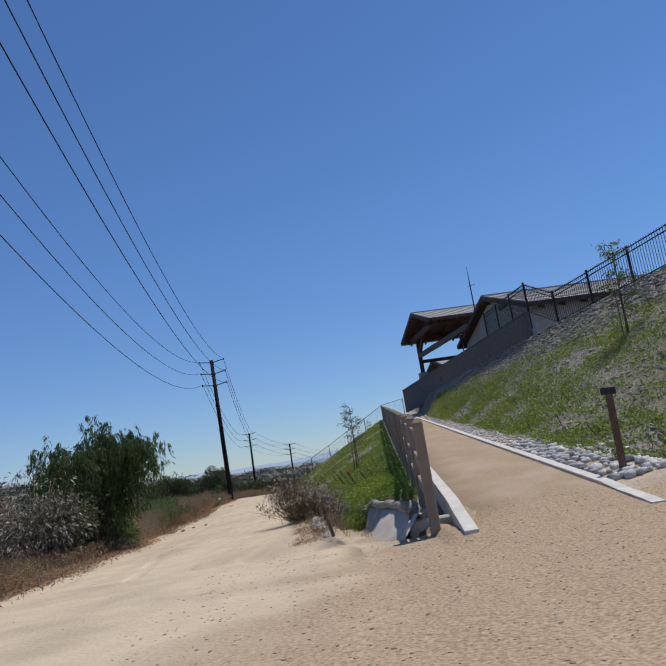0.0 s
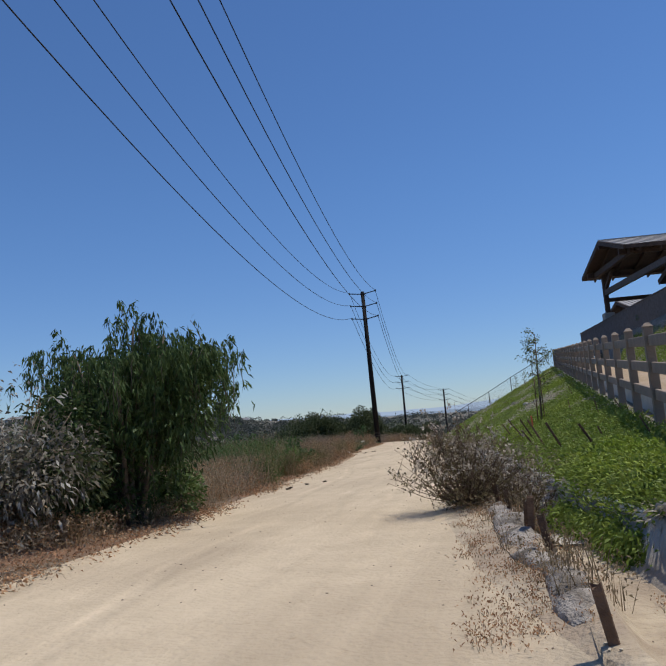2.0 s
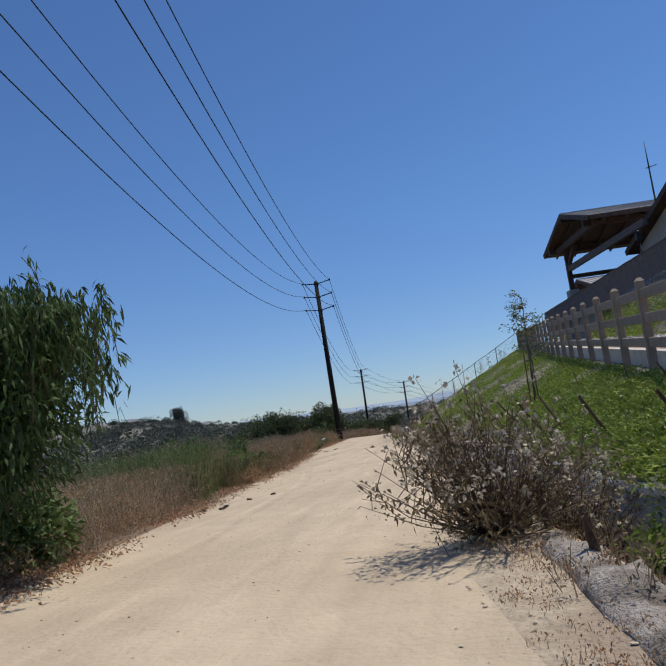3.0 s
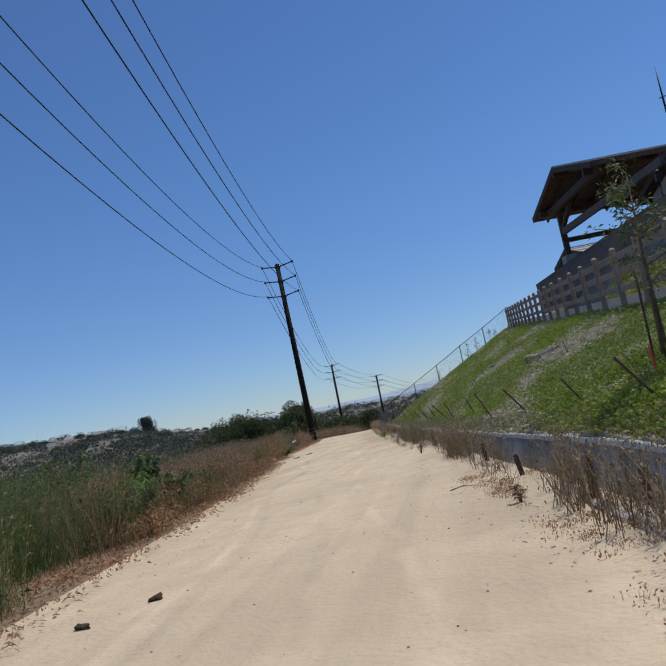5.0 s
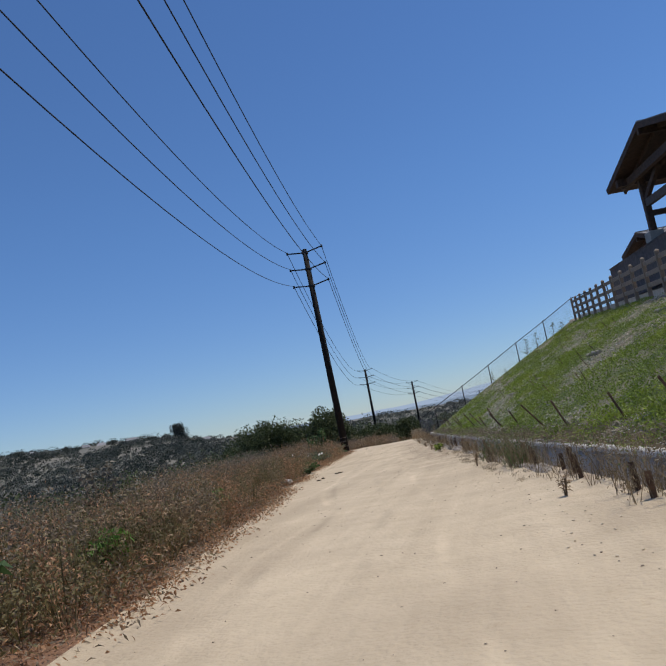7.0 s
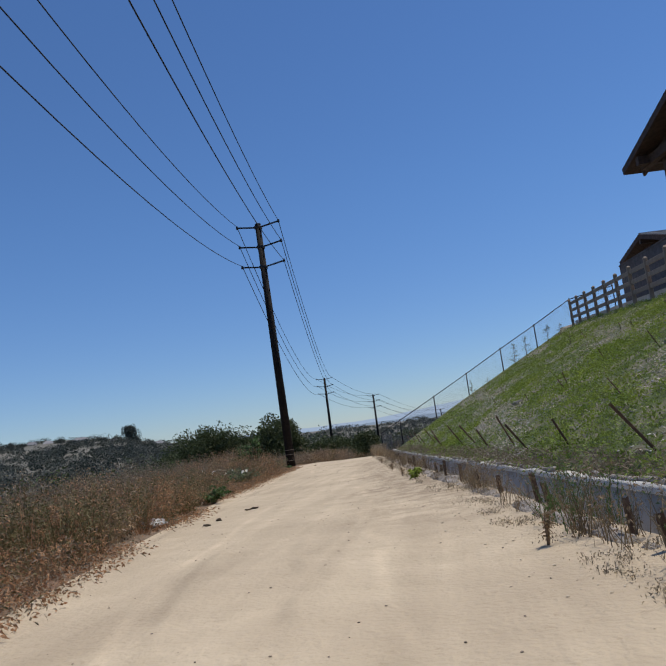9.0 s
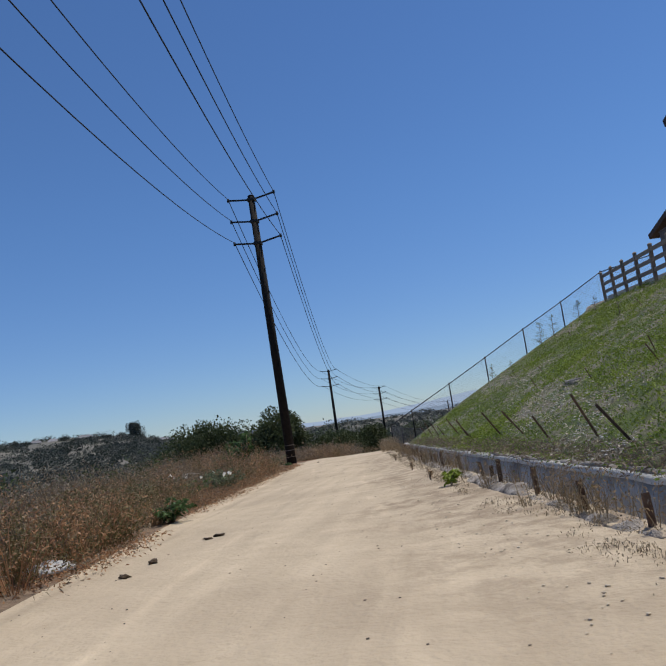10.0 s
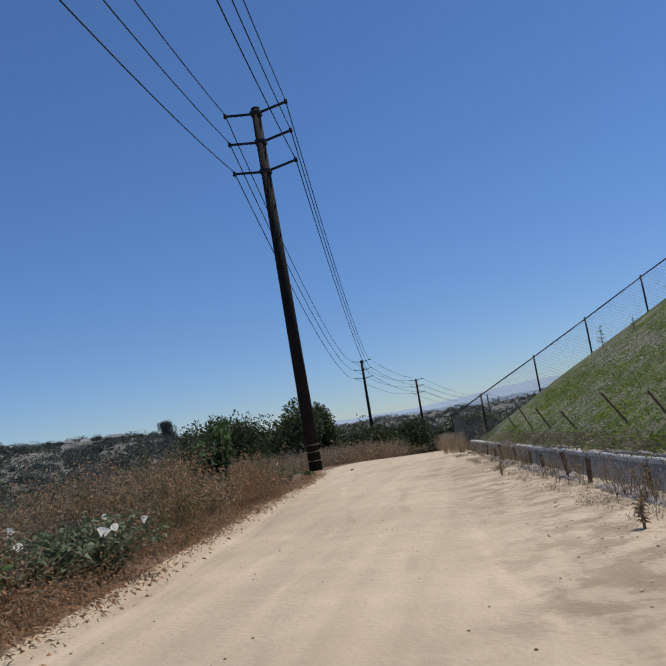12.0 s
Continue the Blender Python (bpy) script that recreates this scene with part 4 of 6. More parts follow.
def scatter_lumps(name, count, place, size, mat, label, category, seed, squash=0.6):
    """Many small stones joined into one sheet of stuff."""
    r = np.random.default_rng(seed)
    src = COBBLES[0]
    base_v = np.array([v.co[:] for v in src.vertices]) / 0.05
    base_f = np.array([p.vertices[:] for p in src.polygons])
    vs, fs = [], []
    for k in range(count):
        x, y, z = place(r)
        s = size * r.uniform(0.4, 1.4)
        a = r.uniform(0, 6.28)
        m = np.array([[math.cos(a), -math.sin(a), 0], [math.sin(a), math.cos(a), 0], [0, 0, 1.0]]) * s
        w = base_v * r.uniform(0.7, 1.3, 3) * [1, 1, squash]
        vs.append(w @ m.T + [x, y, z])
        fs.append(base_f + k * len(base_v))
    ob = new(name, mesh_of(name, np.concatenate(vs), np.concatenate(fs), mat))
    return tagged(ob, label, category, kind="stuff")


ISLROCK = material("stones", (0.34, 0.325, 0.31), (0.52, 0.50, 0.47), 0.85, 10.0, vary=0.4, island=True)
MULCHROCK = material("mulch_stones", (0.17, 0.16, 0.145), (0.36, 0.34, 0.31), 0.9, 10.0, vary=0.45, island=True)
PEBBLE = material("pebbles", (0.10, 0.08, 0.06), (0.26, 0.2, 0.15), 0.9, 10.0, vary=0.5, island=True)
GRIT = material("grit", (0.22, 0.165, 0.11), (0.46, 0.37, 0.27), 0.95, 10.0, vary=0.4, island=True)
CLOD = material("clods", (0.50, 0.42, 0.31), (0.56, 0.47, 0.35), 0.95, 10.0, vary=0.12, island=True)


def up_slope(r):
    y = 8.5 + 18 * r.random() ** 1.3
    f = r.random()
    f = f if r.random() < 0.22 else 1 - 0.38 * r.random()
    x = x_fence(y) + 1.75 + (x_wall(y) - x_fence(y) - 1.75) * f
    return x, y, land(x, y)


def kerb_strip(r):
    y = 9 + 26 * r.random() ** 1.4
    x = x_fence(y) + 1.35 + 0.4 * r.random()
    return x, y, land(x, y) + 0.005


def road_spot(r):
    y = 2 + 36 * r.random()
    x = x_left(y) + (x_right(y) - x_left(y)) * r.random()
    if y < 8:
        x = r.uniform(-2, 3)
    return x, y, land(x, y) + 0.002


def bank_spot(r):
    y = 7.5 + 30 * r.random()
    x = x_right(y) + r.uniform(-0.15, 0.2)
    return x, y, land(x, y) + 0.003


def patch(x, y):
    """How thick the planting stands on the bank: drifts along the contour, with bare gaps."""
    return min(1, max(0.05, 0.84 + 1.6 * noise.noise((x * 1.1, y * 0.42, 2.0)) + 0.9 * noise.noise((x * 3.2, y * 1.7, 8.0))))


def low_slope(r):
    while True:
        y = 9.5 + 30 * r.random()
        f = r.random()
        x = x_lip(y) + 0.08 + (x_fence(y) - x_lip(y) - 0.2) * f
        if r.random() < (1.0 - patch(x, y)) * (1.15 - 0.6 * f):
            return x, y, land(x, y)


def junction_spot(r):
    y = 3.4 + 3.9 * r.random()
    x = -0.6 + 3.6 * r.random() ** 0.8
    return x, y, land(x, y) + 0.001


scatter_lumps("slope_rocks", 6500, up_slope, 0.05, MULCHROCK, "grey broken rock mulch on the upper bank", "rocks", 31)
scatter_lumps("strip_stones", 1500, kerb_strip, 0.04, ISLROCK, "pale stones in a strip beside the ramp kerb", "stones", 32)
scatter_lumps("road_pebbles", 1100, road_spot, 0.0042, PEBBLE, "small dark pebbles strewn over the sandy trail", "pebbles", 33)
scatter_lumps("junction_grit", 2600, junction_spot, 0.006, GRIT, "coarse tan grit strewn over the trail junction", "grit", 36)
scatter_lumps("bank_clods", 900, bank_spot, 0.006, CLOD, "crumbled sandy clods along the ditch bank", "clods", 34)
scatter_lumps("bank_chips", 9000, low_slope, 0.017, ISLROCK, "pale wood and stone chips on the planted bank", "mulch", 35, 0.4)
DUNGS = [lump("dung", (0.036, 0.02, 0.010), DUNG, 40 + s, 0.9, 2) for s in range(4)]
for k, (x, y) in enumerate(((-2.32, 13.98), (-2.46, 13.71), (-2.52, 13.3), (-2.62, 13.05), (-2.5, 13.15), (-4.25, 26.0), (-4.21, 26.1), (-4.3, 25.3), (-4.27, 24.91), (-3.95, 38.2), (-5.95, 38.9))):
    d = new("dung", DUNGS[k % 4])
    d.matrix_basis = pose(x, y, land(x, y) + 0.006, 0, 0, rng.uniform(0, 360)) @ Matrix.Scale(rng.uniform(0.8, 1.3), 4)
    tagged(d, "dry dark horse dung lying on the sandy trail", "dung", "dung on the trail")
me = lump("boulder", (0.13, 0.09, 0.05), ROCK, 60, 0.3, 3)
ob = new("boulder", me)
ob.matrix_basis = pose(-4.83, 25.22, land(-4.83, 25.22) + 0.02, 0, 0, 70)
tagged(ob, "low pale pitted rock at the edge of the trail", "rock")

# ---------------------------------------------------------------- plants


def veg(name, sets, mats, label, category, kind="", parent=None, group=""):
    """One mesh of leaves; sets are pairs of verts and faces, with one material each."""
    idx = np.concatenate([np.full(len(f), k) for k, (v, f) in enumerate(sets)])
    v, f = join(*sets)
    ob = new(name, mesh_of(name, v, f, mats, idx))
    if parent is not None:
        ob.parent = parent
        return ob
    return tagged(ob, label, category, group, kind)


def tufts(r, spots, per, spread, height, length, width, up=0.8):
    """Leaf tufts: per leaves about every spot, rising to the height given."""
    n = len(spots)
    base = np.repeat(spots, per, axis=0)
    off = r.normal(0, 1, (n * per, 3)) * spread
    off[:, 2] = np.abs(r.uniform(0, 1, n * per)) * height
    dirs = np.stack([off[:, 0] / spread * 0.5, off[:, 1] / spread * 0.5, np.full(n * per, up)], 1)
    return leaves(base + off, dirs, length, width, r, 0.5)


def bush(r, at, radius, height, count, length, width, droop=0.0, hollow=0.35):
    """Leaves in an uneven dome made of several lobes."""
    lobes = r.normal(0, 0.42, (7, 3)) * [radius, radius, 0] + [0, 0, 0]
    lobes[:, 2] = r.uniform(0.25, 0.72, 7) * height
    lr = r.uniform(0.35, 0.62, 7)
    k = r.integers(0, 7, count)
    d = r.normal(0, 1, (count, 3))
    d /= np.linalg.norm(d, axis=1)[:, None]
    s = (hollow + (1 - hollow) * r.random(count) ** 0.6)[:, None]
    p = lobes[k] + d * s * lr[k][:, None] * [radius, radius, height * 0.62]
    p[:, 2] = np.maximum(p[:, 2], 0.01)
    d[:, 2] += 0.3 - droop
    return leaves(p + np.array(at), d, length, width, r, 0.6)


def spots_in(r, n, fx, fy, keep=None):
    out = []
    while len(out) < n:
        y = fy(r)
        x = fx(r, y)
        if keep is None or keep(x, y) > r.random():
            out.append((x, y, land(x, y)))
    return np.array(out)


# ---- low planting on the bank
r = np.random.default_rng(11)


def lime(x, y):
    return min(1, max(0, 0.22 + 1.5 * noise.noise((x * 0.8 + 9, y * 0.4, 4.0))))


def low_x(r, y):
    return x_lip(y) + 0.05 + (x_fence(y) - x_lip(y) - 0.15) * r.random()


near_y = lambda r: 8.65 + 31.3 * r.random() ** 1.25
sp = spots_in(r, 15500, low_x, near_y, patch)
sp2 = spots_in(r, 6000, low_x, near_y, lambda x, y: lime(x, y) * patch(x, y))
foot = spots_in(r, 2600, lambda r, y: x_lip(y) + 0.05 + 0.2 * r.random() ** 1.5, lambda r: 11 + 28 * r.random())
sp3 = spots_in(r, 7500, low_x, near_y, lambda x, y: 0.95 - patch(x, y))
edge = spots_in(r, 1500, lambda r, y: x_lip(y) + r.uniform(-0.03, 0.12), near_y)
veg("bank_groundcover", [tufts(r, sp, 9, 0.035, 0.04, 0.036, 0.011), tufts(r, sp2, 9, 0.035, 0.045, 0.036, 0.012), tufts(r, sp3, 5, 0.04, 0.012, 0.04, 0.012, 0.15), tufts(r, edge, 7, 0.04, 0.03, 0.035, 0.011, -0.1), tufts(r, foot, 8, 0.05, 0.05, 0.045, 0.008, 0.3)], [COVER, LIME, STRAW, COVER, GREYWEED], "low green groundcover with straw patches on the bank", "groundcover", "stuff")
near = spots_in(r, 2600, lambda r, y: x_lip(y) + 0.03 + (x_fence(y) - x_lip(y) - 0.1) * r.random(), lambda r: 8.6 + 5.0 * r.random())
veg("bank_grass", [tufts(r, near, 9, 0.05, 0.07, 0.04, 0.011), blades(near[:900] + r.normal(0, 0.02, (900, 3)) * [1, 1, 0], 0.085, 0.004, r)], [COVER, LIME], "thicker green planting spilling over the ditch head", "groundcover", "stuff")


def up_x(r, y):
    return x_fence(y) + 1.7 + (x_wall(y) - x_fence(y) - 1.9) * r.random() ** 1.25


up_y = lambda r: 8.2 + 22 * r.random() ** 1.4


def up_keep(x, y):
    f = (x - x_fence(y) - 1.7) / max(0.4, x_wall(y) - x_fence(y) - 1.7)
    return patch(x * 1.3, y * 1.3) * (1.0 if f < 0.5 else max(0.03, 1 - (f - 0.5) * 3.4))


sp = spots_in(r, 11000, up_x, up_y, up_keep)
sp2 = spots_in(r, 3400, up_x, up_y, lambda x, y: lime(x, y) * up_keep(x, y))
sp3 = spots_in(r, 5200, up_x, up_y)
veg("upper_groundcover", [tufts(r, sp, 6, 0.04, 0.05, 0.05, 0.018), tufts(r, sp2, 7, 0.04, 0.055, 0.05, 0.02), tufts(r, sp3, 5, 0.05, 0.02, 0.05, 0.014, 0.2)], [COVER, LIME, STRAW], "low green groundcover and straw mulch above the ramp", "groundcover", "stuff")

head = spots_in(r, 1500, lambda r, y: x_lip(y) + r.uniform(0.0, 0.34), lambda r: 8.95 + 1.6 * r.random())
hang = spots_in(r, 1500, lambda r, y: x_lip(y) + 0.02, lambda r: 8.75 + 1.8 * r.random())
hang = hang + np.stack([-r.uniform(0.0, 0.11, 1500), np.zeros(1500), -0.15 * r.random(1500)], 1)
veg("bank_grass", [tufts(r, head, 12, 0.05, 0.09, 0.034, 0.010), tufts(r, head[:500], 12, 0.05, 0.15, 0.034, 0.011), tufts(r, hang, 9, 0.035, 0.05, 0.036, 0.011, -0.3)], [COVER, LIME, COVER], "thick green planting hanging over the ditch wall", "groundcover", "stuff")
# ---- saplings


def sapling(at, height, label, leaf, bare=0.35, staked=False, density=1.0, seed=1):
    r = np.random.default_rng(seed)
    ob = thing("sapling", at, label, "sapling", "saplings")
    top = Vector((0.03 * height, -0.02 * height, height))
    part("trunk", tube(bmesh.new(), [(0, 0, -0.05), tuple(top * 0.5), tuple(top)], [0.011 * height + 0.003, 0.008 * height + 0.002, 0.003], 7), BARK, ob)
    pts, dr = [], []
    bm = bmesh.new()
    for k in range(int(17 * density) + 5):
        h = bare + (1 - bare) * r.random() ** 0.9
        a = r.uniform(0, 6.28)
        ln = height * (0.10 + 0.24 * (1 - h)) * r.uniform(0.6, 1.3)
        s = top * h
        e = s + Vector((math.cos(a) * ln, math.sin(a) * ln, ln * r.uniform(0.0, 0.55)))
        tube(bm, [tuple(s), tuple(s.lerp(e, 0.6) + Vector((0, 0, 0.01))), tuple(e)], [0.006 * height, 0.004 * height, 0.0015], 4)
        for j in range(int(44 * density)):
            p = s.lerp(e, r.uniform(0.25, 1.05))
            pts.append(p + Vector(r.normal(0, 0.022 * height, 3)))
            dr.append((e - s).normalized() + Vector((0, 0, -0.2)))
    part("branch", bm, BARK, ob)
    v, f = leaves(np.array([p[:] for p in pts]), np.array([d[:] for d in dr]), 0.032 * height, 0.010 * height, r, 0.7)
    part("foliage", mesh_of("foliage", v, f, leaf), None, ob)
    if staked:
        for s in (-1, 1):
            part("support_stake", tube(bmesh.new(), [(0.05 * s, 0.06, -0.1), (0.04 * s, 0.04, height * 0.5)], 0.008, 6), STAKE, ob, "thin wooden support stake")
    return ob


YOUNG = leafy("young_leaf", (0.10, 0.13, 0.04), (0.17, 0.20, 0.075))
sapling((0.29, 16.4, land(0.29, 16.4)), 1.28, "slender young tree with sparse drooping twigs on the bank", YOUNG, 0.30, True, 1.1, 3)
sapling((5.0, 13.4, land(5.0, 13.4)), 1.55, "narrow young tree with supports high on the bank", YOUNG, 0.28, True, 1.2, 4)
sapling((4.1, 30.0, land(4.1, 30.0)), 0.75, "small leafy young tree below the dark wall", YOUNG, 0.15, False, 1.3, 5)
for k, (x, y, h) in enumerate(((0.35, 40.3, 0.55), (-0.05, 39.9, 0.6), (-1.35, 40.4, 0.4), (0.9, 39.6, 0.5), (-0.9, 39.8, 0.22), (1.0, 38.2, 0.4), (0.3, 33.5, 0.25))):
    sapling((x, y, land(x, y)), h, "small leafy shrub at the edge of the bank", YOUNG, 0.05, False, 1.0, 20 + k)

# ---- the willow by the trail


def willow():
    r = np.random.default_rng(7)
    at = Vector((-2.86, 10.55, land(-2.86, 10.55)))
    ob = thing("willow_tree", at, "dense dark green willow with drooping leaves beside the trail", "tree")
    bm = bmesh.new()
    crowns = []
    for k in range(13):
        a = k * 2 * math.pi / 13 + r.uniform(-0.2, 0.2)
        reach = r.uniform(0.2, 0.62)
        h = 1.5 - reach * 0.55 + r.uniform(-0.12, 0.1)
        b = Vector((math.cos(a) * 0.06, math.sin(a) * 0.06, -0.05))
        m = Vector((math.cos(a) * reach * 0.5, math.sin(a) * reach * 0.5, h * 0.6))
        e = Vector((math.cos(a) * reach, math.sin(a) * reach, h))
        tube(bm, [tuple(b), tuple(m), tuple(e)], [0.03, 0.02, 0.007], 6)
        crowns += [m, e, m.lerp(e, 0.5), m.lerp(e, 0.75)]
    for q in (Vector((0.66, 0.10, 1.12)), Vector((0.56, -0.1, 1.16)), Vector((0.48, 0.1, 1.22)), Vector((0.36, -0.05, 1.3)), Vector((0.5, 0.25, 1.0))):
        tube(bm, [(0.1, 0, 0.7), tuple(q * 0.6 + Vector((0, 0, 0.42))), tuple(q)], [0.018, 0.012, 0.005], 5)
        crowns += [q, q, q.lerp(Vector((0.2, 0, 1.0)), 0.35), q.lerp(Vector((0.2, 0, 1.0)), 0.65)]
    part("trunk", bm, BARK, ob)
    pts, dr = [], []
    bm = bmesh.new()
    for k in range(1150):
        c = crowns[int(r.integers(0, len(crowns)))]
        s = c + Vector(r.normal(0, 1, 3) * np.array([0.15, 0.15, 0.07]))
        ln = r.uniform(0.14, 0.42)
        a = r.uniform(0, 6.28)
        out = Vector((math.cos(a), math.sin(a), 0)) * ln * 0.3
        for j in range(24):
            t = r.random()
            p = s + out * t + Vector((0, 0, 0.06 * math.sin(t * 3.0) - ln * t * t))
            p += Vector(r.normal(0, 0.012, 3))
            if p.z > 0.05:
                pts.append(p[:])
                dr.append((out.x * 2, out.y * 2, -0.9))
        if k % 3 == 0:
            tube(bm, [tuple(s), tuple(s + out * 0.6 + Vector((0, 0, 0.03 - ln * 0.36))), tuple(s + out + Vector((0, 0, -ln)))], 0.0022, 3)
    part("twig", bm, BARK, ob)
    v, f = leaves(np.array(pts), np.array(dr), 0.055, 0.012, r, 0.4)
    v2, f2 = bush(r, (0, 0, 0.03), 0.66, 1.15, 12000, 0.055, 0.016, 0.6, 0.1)
    v3, f3 = bush(r, (-0.05, -0.1, 0.0), 0.62, 0.7, 5000, 0.055, 0.016, 0.4, 0.1)
    v, f = join((v, f), (v2, f2), (v3, f3))
    part("foliage", mesh_of("foliage", v, f, WILLOW), None, ob)


willow()
r = np.random.default_rng(8)
x, y = -3.2, 9.7
z = land(x, y)
bmt = bmesh.new()
ob = thing("shrub", (x, y, z), "half-dead grey shrub with curled pale leaves", "shrub")
for k in range(60):
    a, h = r.uniform(0, 6.28), r.uniform(0.3, 1.0)
    e = Vector((math.cos(a) * r.uniform(0.1, 0.55), math.sin(a) * r.uniform(0.1, 0.55), h))
    tube(bmt, [(0, 0, 0), tuple(e * 0.55 + Vector((0, 0, 0.08))), tuple(e)], [0.008, 0.005, 0.002], 4)
part("branch", bmt, TWIG, ob)
part("foliage", mesh_of("foliage", *join(bush(r, (0, 0, 0), 0.78, 1.1, 5200, 0.045, 0.018, 0.2, 0.2)), DULL), None, ob)
part("foliage", mesh_of("foliage", *join(bush(r, (0, -0.05, 0.1), 0.8, 1.05, 650, 0.05, 0.016, 0.8, 0.6)), PALELEAF), None, ob, "curled bleached leaves")
part("undergrowth", mesh_of("undergrowth", *join(bush(r, (0.15, 0.3, 0), 0.7, 0.95, 5000, 0.05, 0.018, 0.2, 0.1)), OAK), None, ob)
x, y = -2.72, 11.1
ob = thing("shrub", (x, y, land(x, y)), "small yellow-green leafy shrub under the willow", "shrub")
part("foliage", mesh_of("foliage", *join(bush(r, (0, 0, 0), 0.30, 0.55, 1500, 0.06, 0.02)), GREEN), None, ob)
part("stem", tube(bmesh.new(), [(0, 0, -0.02), (0.02, 0, 0.3)], [0.012, 0.004], 5), TWIG, ob)

# ---- dry weeds and brush along the verge


def tall_ok(x, y):
    """No tall brush on the trampled ground before the power pole."""
    return not (35.8 < y < 41.9 and x > x_left(y) - 1.2)


def verge(name, y0, y1, d0, d1, count, h, sets, label, category, seed):
    """Brush west of the trail between y0 and y1, d0 to d1 from its edge. sets: material, share, per, leaf length, width, upright."""
    r = np.random.default_rng(seed)
    out, mats = [], []
    for mat, share, per, ln, wd, up in sets:
        sp = spots_in(r, int(count * share), lambda r, y: x_left(y) - d0 - (d1 - d0) * r.random(), lambda r: y0 + (y1 - y0) * r.random(), lambda x, y: (0.55 + 1.2 * noise.noise((x * 1.1 + seed, y * 0.8, 0))) * (h < 0.1 or tall_ok(x, y)))
        if up > 1.5:
            b = np.repeat(sp, per, axis=0) + r.normal(0, 0.04, (len(sp) * per, 3)) * [1, 1, 0]
            v, f = blades(b, h * 1.1, wd, r, 0.3)
        else:
            v, f = tufts(r, sp, per, 0.06, h, ln, wd, up)
        out.append((v, f))
        mats.append(mat)
    return veg(name, out, mats, label, category, "stuff")


verge("dry_brush", 2, 13.8, 0.02, 1.6, 1900, 0.16, ((RUST, 0.6, 16, 0.03, 0.005, 0.4), (DRY, 0.15, 8, 0.1, 0.0025, 2), (DRY, 0.4, 16, 0.03, 0.004, 0.5), (GREYWEED, 0.4, 14, 0.04, 0.007, 0.6)), "rusty dry weeds and grass at the trail's edge", "dry grass", 50)
verge("dry_brush", 11.3, 14.4, 0.12, 1.6, 900, 0.36, ((DRY, 0.7, 22, 0.035, 0.006, 0.8), (PALEDRY, 0.5, 9, 0.1, 0.003, 2), (RUST, 0.4, 18, 0.03, 0.006, 0.8)), "tan dry brush beside the trail", "dry grass", 51)
verge("green_weeds", 13.9, 16.0, 0.12, 1.5, 620, 0.55, ((GREEN, 0.4, 14, 0.07, 0.003, 2), (GREEN, 1.3, 26, 0.03, 0.005, 0.7), (WILLOW, 0.3, 16, 0.035, 0.014, 0.5), (DRY, 0.25, 10, 0.05, 0.003, 2)), "tall feathery green weeds beside the trail", "weeds", 52)
verge("rusty_brush", 15.6, 30.5, 0.05, 1.0, 2300, 0.15, ((RUST, 0.7, 15, 0.032, 0.008, 0.3), (DRY, 0.10, 7, 0.1, 0.004, 2), (OLIVE, 0.4, 14, 0.032, 0.008, 0.3), (GREYWEED, 0.3, 12, 0.034, 0.009, 0.6)), "rust-brown dry brush along the trail", "dry grass", 53)
verge("grey_brush", 15.6, 31, 0.8, 3.6, 2100, 0.30, ((GREYWEED, 0.7, 16, 0.04, 0.009, 0.7), (RUST, 0.3, 14, 0.035, 0.008, 0.4), (DRY, 0.12, 7, 0.1, 0.004, 2), (OLIVE, 0.4, 14, 0.035, 0.009, 0.4), (DULL, 0.1, 14, 0.05, 0.02, 0.5)), "grey-brown dry brush behind the verge", "dry grass", 54)
verge("tall_brush", 30.4, 36, 0.03, 3.4, 1700, 0.34, ((GREYWEED, 0.7, 18, 0.036, 0.009, 0.5), (DRY, 0.35, 9, 0.1, 0.004, 2), (OLIVE, 0.5, 16, 0.036, 0.009, 0.6), (RUST, 0.3, 16, 0.035, 0.008, 0.6)), "tall brown dry brush beside the trail", "dry grass", 55)
verge("tall_brush", 28.5, 31, 1.2, 3.6, 1200, 0.36, ((GREYWEED, 1.0, 24, 0.03, 0.006, 0.5), (DRY, 0.25, 10, 0.1, 0.003, 2), (RUST, 0.3, 18, 0.03, 0.005, 0.6)), "tall brown dry brush beside the trail", "dry grass", 59)
verge("edge_brush", 27.2, 36, -0.03, 0.6, 2400, 0.12, ((RUST, 0.5, 18, 0.026, 0.0045, 0.3), (DRY, 0.4, 16, 0.026, 0.004, 0.3), (GREYWEED, 0.4, 16, 0.026, 0.005, 0.3)), "low rusty brush fringing the trail", "dry grass", 590)
verge("far_brush", 35, 47, 0.1, 5.5, 3600, 0.42, ((DRY, 0.6, 18, 0.05, 0.008, 0.8), (GREYWEED, 0.4, 16, 0.05, 0.009, 0.8), (RUST, 0.4, 16, 0.05, 0.008, 0.8)), "brown dry brush around the power pole", "dry grass", 56)
verge("edge_litter", 4, 40, -0.10, 0.30, 3600, 0.022, ((RUST, 0.8, 8, 0.026, 0.010, 0.1), (PALEDRY, 0.4, 6, 0.035, 0.005, 0.1), (GREYWEED, 0.3, 6, 0.03, 0.008, 0.1)), "dead leaves and straw fringing the trail", "leaf litter", 57)
verge("valley_scrub", 8, 60, 3.5, 14, 4200, 0.85, ((OAK, 0.5, 30, 0.10, 0.04, 0.5), (DULL, 0.45, 26, 0.09, 0.03, 0.5), (GREYWEED, 0.4, 26, 0.09, 0.025, 0.6), (GREEN, 0.2, 22, 0.10, 0.03, 0.5)), "mixed dull green scrub on the falling ground", "scrub", 58)


